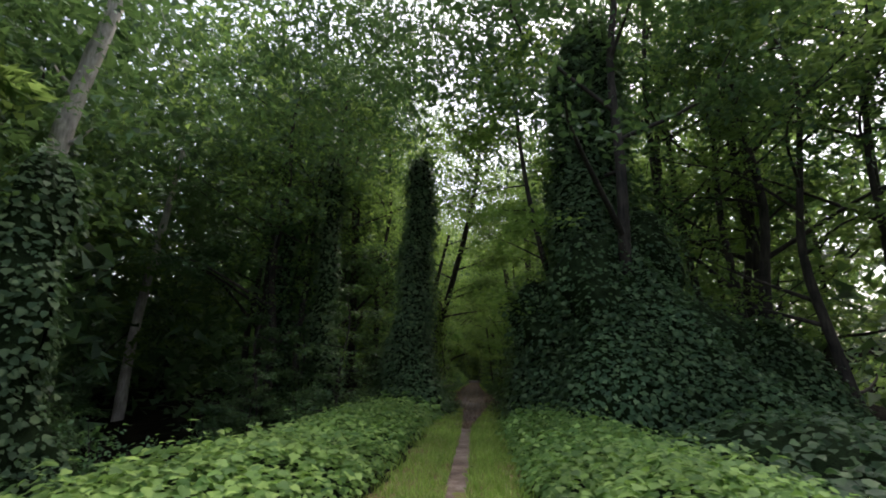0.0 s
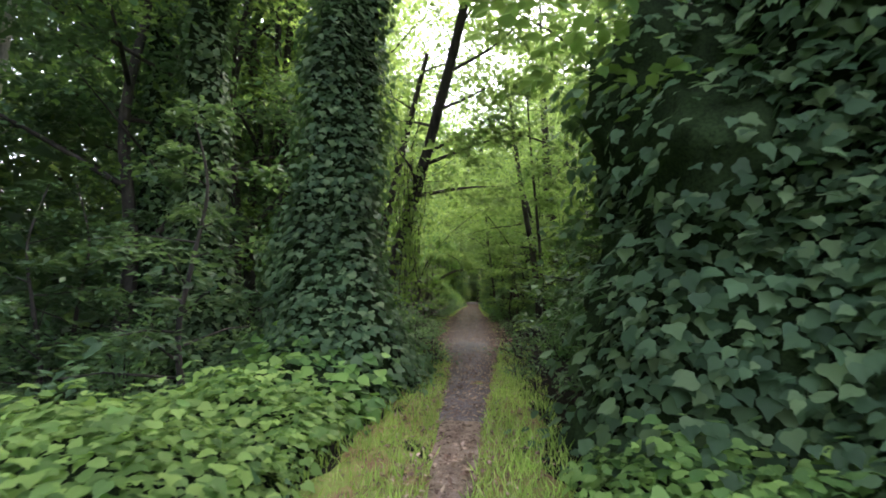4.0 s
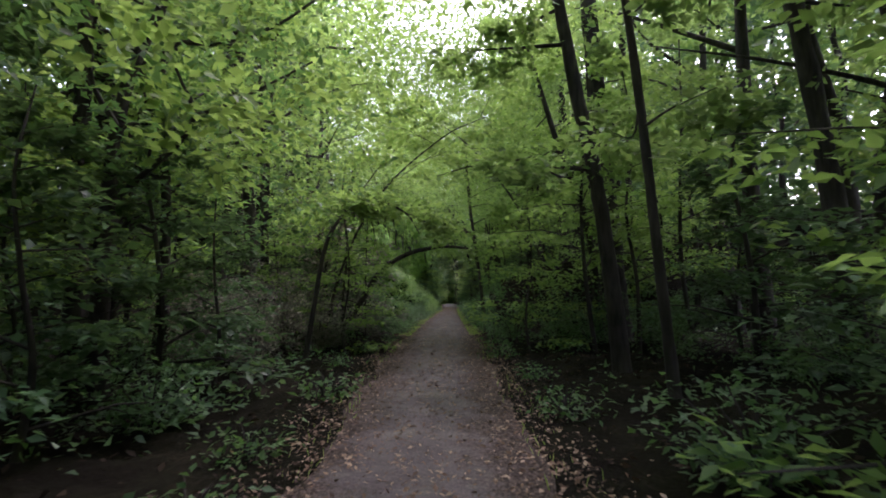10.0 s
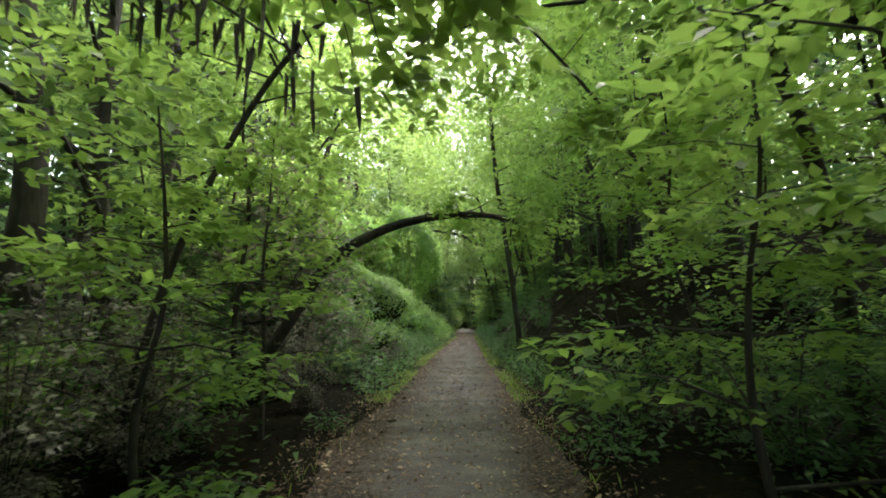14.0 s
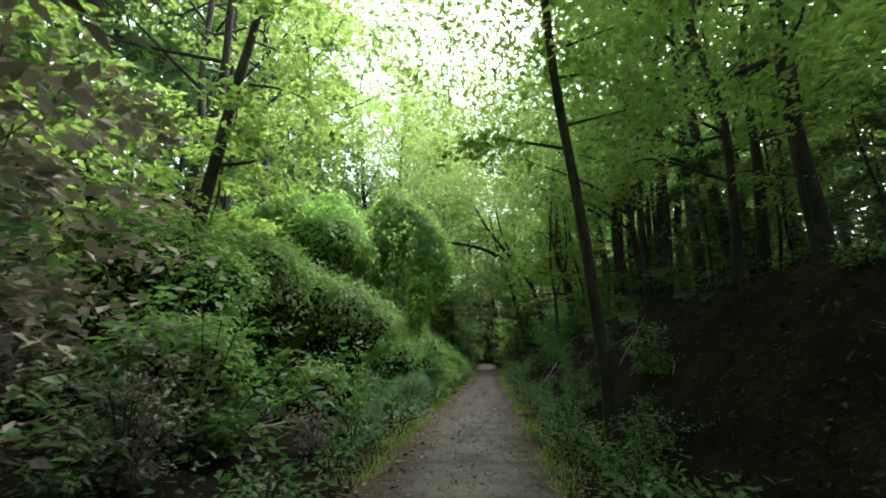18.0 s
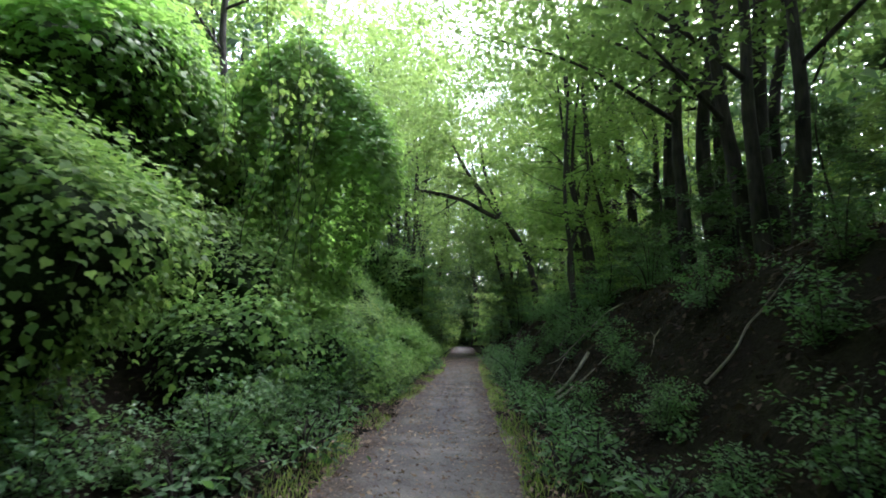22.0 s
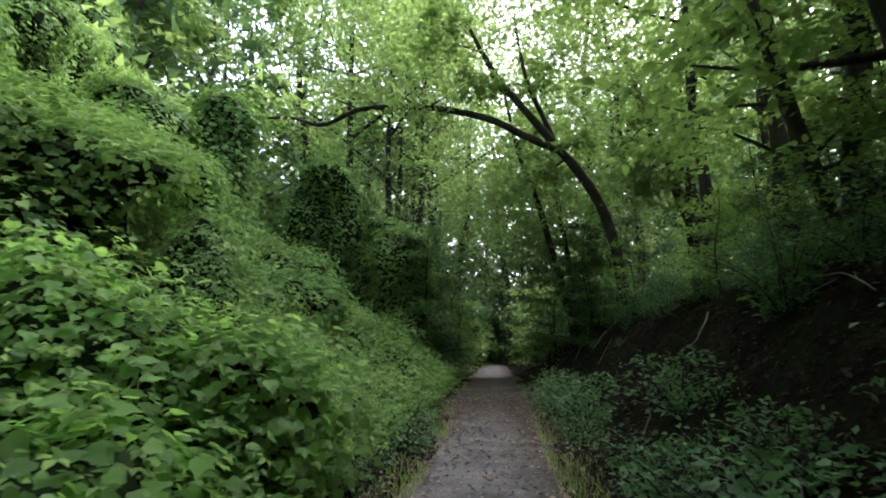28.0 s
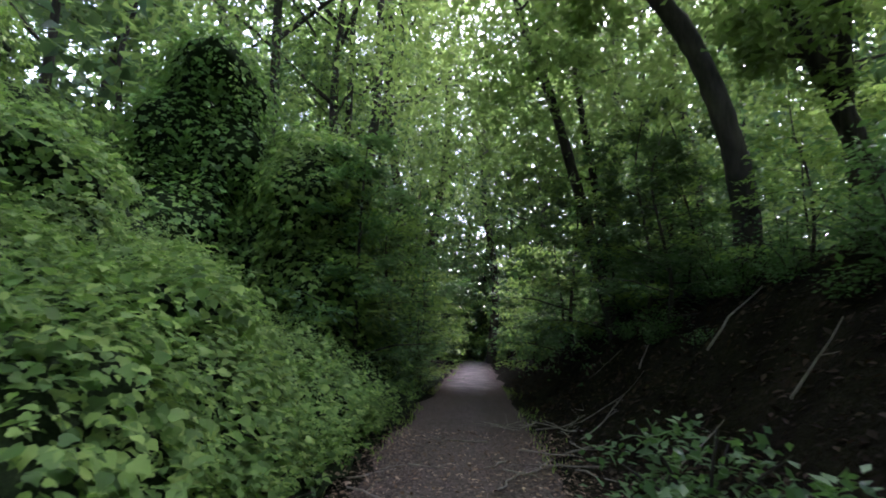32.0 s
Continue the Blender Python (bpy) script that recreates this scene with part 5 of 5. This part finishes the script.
rg = np.random.default_rng(77)
n = 215000
X, Y = rg.choice([-1, 1], n) * rg.uniform(13, 40, n), rg.uniform(-8, 135, n)
woods("dense green leaves of the woods farther off", X, Y, gz(X, Y) + 32 * rg.beta(0.9, 1.2, n), 0.6, 1.3, 1)
n = 60000
X, Y = rg.uniform(-30, 30, n), rg.uniform(114, 140, n)
woods("dense woods where the path is lost to sight", X, Y, gz(X, Y) + 32 * rg.beta(0.8, 1.4, n), 0.6, 1.3, 2)
n = 1500
X, Y = rg.choice([-1, 1], n) * rg.uniform(4.5, 14, n), rg.uniform(16, 112, n)
woods("high leaf canopy of the wood on both sides", X, Y, gz(X, Y) + rg.uniform(11, 22, n), 0.25, 0.45, 5, True, 45)
n = 1300
X, Y = rg.uniform(-7, 7, n), np.where(rg.uniform(0, 1, n) < 0.6, rg.uniform(22, 50, n), rg.uniform(66, 106, n))
ok = ((np.abs(X - 0.2) > 0.8) | (rg.uniform(0, 1, n) < 0.5)) & ((X < 0.5) | (Y > 48) | (rg.uniform(0, 1, n) < 0.55))
X, Y = X[ok], Y[ok]
woods("leafy boughs of tall trees meeting over the path", X, Y, np.where(Y > 60, 10.0, 8.5) + 13 * rg.uniform(0, 1, len(X)) ** 0.8 + 0.2 * np.abs(X), 0.18, 0.34, 6, False, 48, M_CANOPY)
n = 70
X, Y = rg.uniform(0.7, 4.8, n), rg.uniform(20, 32, n)
woods("leafy low boughs hanging over the path", X, Y, rg.uniform(5.5, 11, n), 0.12, 0.24, 10, False, 60, M_CANOPY)
n = 30
X, Y = rg.uniform(-0.9, 1.6, n), rg.uniform(24.5, 30, n)
woods("dark leafy boughs drooping over the path", X, Y, rg.uniform(5.6, 11.5, n), 0.12, 0.24, 31, False, 60, M_SHADED)
n = 34
X, Y = rg.uniform(-2.2, 2.4, n), rg.uniform(24.5, 30, n)
woods("leafy boughs high above the path", X, Y, rg.uniform(11.5, 16, n), 0.12, 0.24, 12, False, 60, M_CANOPY)
n = 64
X, Y = rg.uniform(-2.6, 2.4, n), rg.uniform(48, 54, n)
woods("bright leafy boughs reaching over the path from the bank", X, Y, rg.uniform(5.8, 10, n), 0.1, 0.2, 15, False, 70, M_MAPLE)
n = 120
X, Y = rg.uniform(-4.0, 2.5, n), rg.uniform(60, 71, n)
woods("leafy boughs high above the path", X, Y, rg.uniform(10, 16, n), 0.13, 0.26, 16, False, 60, M_CANOPY)
n = 420
X, Y = rg.uniform(-5.5, 5.5, n), rg.uniform(73, 83, n)
woods("crowns of tall trees over the far stretch of the path", X, Y, rg.uniform(10, 20.5, n), 0.16, 0.3, 13, False, 55, M_CANOPY)
n = 300
X, Y = rg.uniform(-9.5, -2.0, n), rg.uniform(23, 35, n)
woods("flat dark leafy boughs layered over the forest floor", X, Y, rg.uniform(2.8, 6.5, n), 0.09, 0.18, 14, False, 60, M_SHRUB)
n = 130
X, Y = rg.uniform(-3.2, 3.2, n), rg.uniform(35, 45, n)
woods("bright leafy boughs closing above the path", X, Y, rg.uniform(7.0, 12, n), 0.12, 0.24, 11, False, 60, M_MAPLE)
n = 150
X, Y = rg.uniform(-3.6, 3.6, n), rg.uniform(42.5, 49.5, n)
woods("bright leafy boughs closing above the bend of the path", X, Y, rg.uniform(7.5, 14, n), 0.13, 0.26, 9, False, 60, M_MAPLE)
n = 760
X, Y = rg.uniform(-9, 9, n), rg.uniform(86, 108, n)
Z = gz(X, Y) + 13 * rg.uniform(0, 1, n) ** 1.2 + 0.8
ok = (np.abs(X) > 1.5) | (Z > 3.6)
woods("leafy undergrowth of the trees around the path end", X[ok], Y[ok], Z[ok], 0.16, 0.34, 8, False, 50)
n = 60000
X, Y = rg.uniform(-48, -16, n), rg.uniform(-6, 48, n)
woods("dark depth of the wood beyond the hollow", X, Y, gz(X, Y) + rg.uniform(0, 26, n), 0.5, 1.1, 26)
n = 620
X, Y = rg.uniform(-30, -5.5, n), rg.uniform(4, 36, n)
woods("closed dark canopy above the hollow", X, Y, rg.uniform(7.5, 17, n), 0.2, 0.42, 21, False, 55, M_SHADED)
n = 300
X, Y = rg.uniform(6.0, 26, n), rg.uniform(2, 17, n)
woods("closed dark canopy of the wood beyond the thicket", X, Y, rg.uniform(7.0, 17, n), 0.2, 0.42, 22, False, 55, M_SHADED)
n = 170
X, Y = rg.uniform(-11, -2.4, n), rg.uniform(21, 36, n)
woods("bright leafy boughs roofing the dark understory", X, Y, rg.uniform(7, 12, n), 0.13, 0.26, 23, False, 60, M_MAPLE)
n = 120
X, Y = rg.uniform(-3.2, 3.0, n), rg.uniform(39, 47, n)
woods("bright leafy boughs closing above the path", X, Y, rg.uniform(7, 13, n), 0.12, 0.24, 24, False, 60, M_MAPLE)
n = 100
X, Y = rg.uniform(0.3, 3.6, n), rg.uniform(46, 56, n)
woods("bright maple boughs reaching out from the bank", X, Y, rg.uniform(5.4, 11, n), 0.1, 0.22, 25, False, 60, M_MAPLE)
n = 460
X, Y = rg.uniform(-6, 8.5, n), rg.uniform(12.5, 21.5, n)
woods("dark leafy crowns above the draped thicket", X, Y, 8.5 + rg.uniform(0, 11, n) + 0.12 * np.abs(X - 1), 0.2, 0.42, 17, False, 60, M_SHADED)
n = 150
X, Y = rg.uniform(3.6, 11, n), rg.uniform(43, 68, n)
woods("layered leafy boughs over the litter bank", X, Y, gz(X, Y) + rg.uniform(4.4, 10, n), 0.11, 0.24, 19, False, 60, M_MAPLE)
n = 260
X, Y = rg.uniform(-4.2, 5.0, n), rg.uniform(82.5, 89, n)
Z = rg.uniform(0.6, 7.4, n)
ok = (np.abs(X + 0.2) > 1.35) | (Z > 2.9)
low = ok & (Z < 3.6)
woods("dark leafy sprays beside the end of the path", X[low], Y[low], Z[low], 0.09, 0.2, 20, False, 55, M_SHRUB)
low = ok & (Z > 3.6)
woods("leafy sprays hanging over the end of the path", X[low], Y[low], Z[low], 0.09, 0.2, 27, False, 45, M_CANOPY)
n = 260
X, Y = rg.uniform(-12, 7, n), rg.uniform(84, 101, n)
X = np.where((np.abs(X) < 2.2) & (Y > 86), X + 6, X)
woods("hazy crowns of tall trees behind the end of the path", X, Y, rg.uniform(9, 23, n), 0.22, 0.42, 28, False, 60, M_CANOPY)
n = 230
X, Y = rg.uniform(-3.0, 7.0, n), rg.uniform(79.5, 91, n)
woods("dense leafy roof over the dark stretch of the path", X, Y, rg.uniform(6.2, 9.5, n), 0.14, 0.3, 29, False, 60, M_CANOPY)
n = 90
X, Y = rg.uniform(-6, 3, n), rg.uniform(74, 84, n)
woods("airy crowns closing the sky above the far stretch", X, Y, rg.uniform(13, 23, n), 0.2, 0.36, 30, False, 60, M_CANOPY)
n = 120
X, Y = rg.uniform(-4.5, 1.2, n), rg.uniform(51, 60, n)
woods("airy leafy crowns above the kudzu mounds", X, Y, rg.uniform(9.5, 16, n), 0.13, 0.27, 32, False, 60, M_CANOPY)
n = 24000
X, Y = rg.uniform(-50, 50, n), rg.uniform(-75, -55, n)
woods("woods behind the start of the path", X, Y, gz(X, Y) + 20 * rg.beta(0.9, 1.5, n), 0.7, 1.3, 3)
n = 14000
X, Y = rg.uniform(-7, 7, n), rg.uniform(109, 116, n)
woods("leafy thicket closing the far end of the path", X, Y, gz(X, Y) + 7 * rg.beta(0.8, 1.2, n), 0.3, 0.6, 4)

# ---- fallen leaves, grass, sticks ----
rg = np.random.default_rng(78)
n = 52000
Y = rg.uniform(13, 80, n)
X = path_x(Y) + rg.normal(0, 1, n) * 0.5
e = rg.uniform(0, 1, n) < 0.6
X[e] = path_x(Y[e]) + rg.choice([-1, 1], e.sum()) * (half_width(Y[e]) + rg.normal(0.0, 0.25, e.sum()))
P = np.stack([X, Y, gz(X, Y) + 0.029 + rg.uniform(0, 0.012, n)], -1)
tagged(new("leaf_litter", mesh_of("leaf_litter", *leaves(P, rg.normal(0, 0.25, (n, 3)) + [0, 0, 1], rg.normal(0, 1, (n, 3)), 0.024 + 0.05 * rg.uniform(0, 1, n) ** 2, "slim"), M_LITTER)), "scattered brown and tan fallen leaves on the path", "leaf litter", kind="stuff")
n = 46000
X, Y = rg.uniform(1.0, 7.5, n), np.where(rg.uniform(0, 1, n) < 0.5, rg.uniform(42, 92, n), rg.uniform(56, 84, n))
P = np.stack([X, Y, gz(X, Y) + 0.02], -1)
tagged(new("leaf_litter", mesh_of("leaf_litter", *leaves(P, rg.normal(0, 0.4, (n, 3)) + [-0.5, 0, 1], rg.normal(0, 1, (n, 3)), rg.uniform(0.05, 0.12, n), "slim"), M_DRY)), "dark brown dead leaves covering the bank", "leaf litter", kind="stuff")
n = 44000
Y = rg.uniform(-2, 24, n)
sd = rg.choice([-1, 1], n)
X = path_x(Y) + np.where(sd < 0, -rg.uniform(0.0, 1.06, n), rg.uniform(0.0, 0.76, n)) + sd * (half_width(Y) - 0.03)
thin = rg.uniform(0, 1, n) < (1 - 0.85 * sstep(15, 24, Y)) * (1 - 0.75 * sstep(0.5, 0.95, np.abs(X - path_x(Y)) + 0.3 * rumple(X * 3, Y, 1.7)))
X, Y = X[thin], Y[thin]
n = len(X)
P = np.stack([X, Y, gz(X, Y) - 0.005], -1)
D = rg.normal(0, 0.5, (n, 3)) + [0, 0, 1.0]
tagged(new("grass", mesh_of("grass", *leaves(P, rg.normal(0, 1, (n, 3)) * [1, 1, 0.1], D, rg.uniform(0.04, 0.15, n) , "blade"), M_GRASS)), "short trodden grass on both sides of the dirt strip", "grass", kind="stuff")

# low plants and dead leaves on the forest floor
n = 42000
X, Y = rg.choice([-1, 1], n) * rg.uniform(1.15, 9.5, n) ** 1.0, rg.uniform(-4, 60, n)
ok = (rumple(X, Y, 0.9) + 0.5 * rumple(X, Y, 2.7) > 0.05) & (np.abs(X - path_x(Y)) > half_width(Y) + 0.12) & ~((X > 1.5) & (Y > 43)) & ~((np.abs(X) < 2.0) & (Y > 20) & (Y < 42) & (rg.uniform(0, 1, n) < 0.7))
X, Y = X[ok], Y[ok]
n = len(X)
P = np.stack([X, Y, gz(X, Y) + rg.uniform(0.02, 0.28, n)], -1)
tagged(new("ground_cover", mesh_of("ground_cover", *leaves(P, rg.normal(0, 0.45, (n, 3)) + [0, 0, 1], rg.normal(0, 1, (n, 3)), rg.uniform(0.06, 0.14, n), "chip"), M_SHRUB)), "low green plants covering the forest floor", "ground cover", kind="stuff")
n = 15000
X, Y = rg.choice([-1, 1], n) * rg.uniform(0.95, 8, n), rg.uniform(16, 62, n)
P = np.stack([X, Y, gz(X, Y) + 0.02], -1)
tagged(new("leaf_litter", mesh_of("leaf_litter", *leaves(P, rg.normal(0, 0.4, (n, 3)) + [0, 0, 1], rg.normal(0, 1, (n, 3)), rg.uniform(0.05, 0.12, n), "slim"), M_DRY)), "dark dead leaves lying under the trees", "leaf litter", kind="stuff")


def stick(x, y, L, az, r, seed, tilt=0.0, dz=0.03, label="thin dead stick lying on the ground", forks=1, name="stick"):
    """Fallen branch that follows the ground, with short side twigs."""
    rg = np.random.default_rng(seed)
    t = thing(name, label, "branch", (x, y, float(gz(x, y))), "fallen branches")
    d = np.array([math.cos(az), math.sin(az)])
    pts = []
    for f in np.linspace(0, 1, 5):
        q = d * L * f + rg.normal(0, 0.04 * L, 2) * (0 < f < 1)
        pts.append((q[0], q[1], float(gz(x + q[0], y + q[1])) - float(gz(x, y)) + dz + r + tilt * f, r * (1.1 - 0.8 * f)))
    line = bend(pts, 4)
    part("branch", mesh_of("branch", *tube(line, 6, 0.1, seed), M_STICK, True), t)
    for k in range(forks):
        b = line[int(rg.uniform(0.3, 0.8) * (len(line) - 1))]
        a2 = az + rg.choice([-1, 1]) * rg.uniform(0.4, 0.9)
        l2 = L * rg.uniform(0.2, 0.45)
        e = b[:3] + l2 * np.array([math.cos(a2), math.sin(a2), 0]) + [0, 0, rg.uniform(0.0, 0.15)]
        part("twig", mesh_of("twig", *tube([(*b[:3], b[3] * 0.6), (*((b[:3] + e) / 2 + rg.normal(0, 0.03, 3)), b[3] * 0.45), (*e, b[3] * 0.2)], 5, 0.05, k), M_STICK, True), t)
    return t


stick(2.4, 60.8, 1.4, radians(207), 0.034, 1, 0, 0.02, "thick pale weathered branch lying on the bank", 2, "fallen_branch")
stick(1.3, 60.3, 1.3, radians(-22), 0.024, 2, 0, 0.02, "pale dead branch at the foot of the bank", 2, "fallen_branch")
stick(3.6, 62.5, 1.8, radians(190), 0.014, 3, 0.4, 0.05, "thin bleached stick bowed over the bank", 1)
stick(-4.3, 48.6, 2.2, radians(10), 0.03, 4, 0.1, 0.05, "pale dead branch lying under the shrubs", 3, "fallen_branch")
stick(-3.4, 48.2, 1.6, radians(60), 0.025, 5, 0.2, 0.05, "pale dead branch lying under the shrubs", 3, "fallen_branch")
for k in range(34):
    y = 45 + 42 * (k + rg.uniform(0, 1)) / 34
    stick(rg.uniform(1.5, 4.5), y, rg.uniform(0.3, 0.8), rg.uniform(0, 6.28), rg.uniform(0.006, 0.016), 100 + k, rg.uniform(0, 0.3), 0.02)
for k in range(26):
    stick(0.1 + 1.5 * rg.uniform(0, 1), rg.uniform(76.8, 80.8), rg.uniform(0.35, 1.1), rg.uniform(0, 6.28), rg.uniform(0.006, 0.013), 200 + k, rg.uniform(0, 0.08), 0.03, "thin pale dead stick fallen on the path edge", 2)
for k in range(4):
    stick(rg.uniform(-1.3, -0.6), rg.uniform(76.6, 78.5), rg.uniform(0.3, 0.6), rg.uniform(-0.6, 1.2), 0.008, 240 + k, 0, 0.03, "thin pale dead stick fallen on the path edge")


def strand(x, y, z0, z1, seed, size=0.15, n=60, leaf=None):
    """Vine hanging straight down with its leaves."""
    rg = np.random.default_rng(seed)
    t = thing("hanging_vine", "long thin vine hanging down with green leaves", "vine", (x, y, z0), "hanging vines")
    line = bend([(rg.normal(0, 0.1), rg.normal(0, 0.1), (z1 - z0) * f, 0.008) for f in np.linspace(0, 1, 6)], 5)
    part("stem", mesh_of("stem", *tube(line, 4, 0, seed), M_BARK, True), t)
    P = line[rg.integers(0, len(line), n), :3] + rg.normal(0, 0.1, (n, 3))
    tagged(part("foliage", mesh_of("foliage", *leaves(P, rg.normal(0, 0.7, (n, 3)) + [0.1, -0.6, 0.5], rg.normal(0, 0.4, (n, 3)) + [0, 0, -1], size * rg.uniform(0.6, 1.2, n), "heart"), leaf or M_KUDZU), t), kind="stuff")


for k in range(14):
    x, y = rg.uniform(-5.2, -2.2), rg.uniform(57.5, 65)
    z0 = float(gz(x, y)) + rg.uniform(0.6, 2.0)
    strand(x, y, z0, z0 + rg.uniform(2.5, 5.5), 300 + k, 0.1, 130)
for k in range(9):
    x, y = rg.uniform(-2.3, -1.3), rg.uniform(21, 22.8)
    strand(x, y, rg.uniform(0.9, 2.0), rg.uniform(4.0, 6.5), 340 + k, 0.13, 40, M_MAPLE)

rg = np.random.default_rng(79)
n = 30000
Y = rg.uniform(24, 88, n)
sd = rg.choice([-1, 1], n)
X = path_x(Y) + sd * (half_width(Y) + np.abs(rg.normal(0, 0.24, n)) - 0.14)
keep = (rumple(X * 2, Y, 1.1) > -0.2) & (rg.uniform(0, 1, n) < np.where(Y > 41, 1.0, 0.08) * (1 - 0.8 * sstep(70, 75, Y)))
X, Y = X[keep], Y[keep]
n = len(X)
P = np.stack([X, Y, gz(X, Y) - 0.005], -1)
tagged(new("grass", mesh_of("grass", *leaves(P, rg.normal(0, 1, (n, 3)) * [1, 1, 0.1], rg.normal(0, 0.5, (n, 3)) + [0, 0, 1.0], rg.uniform(0.03, 0.12, n), "blade"), M_GRASS)), "trodden grass fringe along the edges of the footpath", "grass", kind="stuff")

rg = np.random.default_rng(80)
pods = thing("dry_vine", "cluster of dark withered pods hanging from the arched sapling", "vine", (-1.5, 34.95, 1.85))
line = bend([(-0.7, 0.05, 1.25, 0.012), (-0.2, 0, 1.15, 0.01), (0.3, -0.05, 0.85, 0.008), (0.8, -0.05, 0.5, 0.005)], 5)
part("stem", mesh_of("stem", *tube(line, 5, 0, 1), M_BARK, True), pods)
PODS = [mesh_of("pod", *leaves(np.zeros((1, 3)), rg.normal(0, 1, (1, 3)) * [1, 1, 0.1], rg.normal(0, 0.15, (1, 3)) + [0, 0, -1], np.array([s]), "pod"), M_BARK) for s in (0.1, 0.13, 0.16, 0.19, 0.21, 0.23)]
for k in range(130):
    ob = part("pod", PODS[k % 6], pods)
    ob.location = line[int(rg.integers(len(line))), :3] + rg.normal(0, 0.16, 3) * [1, 1, 0.7]

for k in range(14):
    x, y = rg.uniform(-4.3, -2.7), rg.uniform(58.6, 61.0)
    strand(x, y, float(gz(x, y)) + rg.uniform(1.2, 2.2), rg.uniform(5.2, 7.0), 460 + k, 0.13, 80, M_MAPLE)
for k in range(8):
    strand(rg.uniform(-1.9, -1.1), rg.uniform(21.6, 22.3), rg.uniform(0.7, 1.4), rg.uniform(3.6, 5.0), 440 + k, 0.085, 75, M_MAPLE)
for k in range(9):  # leafy vines trailing from the tall trees
    x, y = rg.uniform(-7.4, -5.0), rg.uniform(54, 61)
    strand(x, y, rg.uniform(5.5, 6.5), rg.uniform(8, 11), 370 + k, 0.13, 170, M_MAPLE)
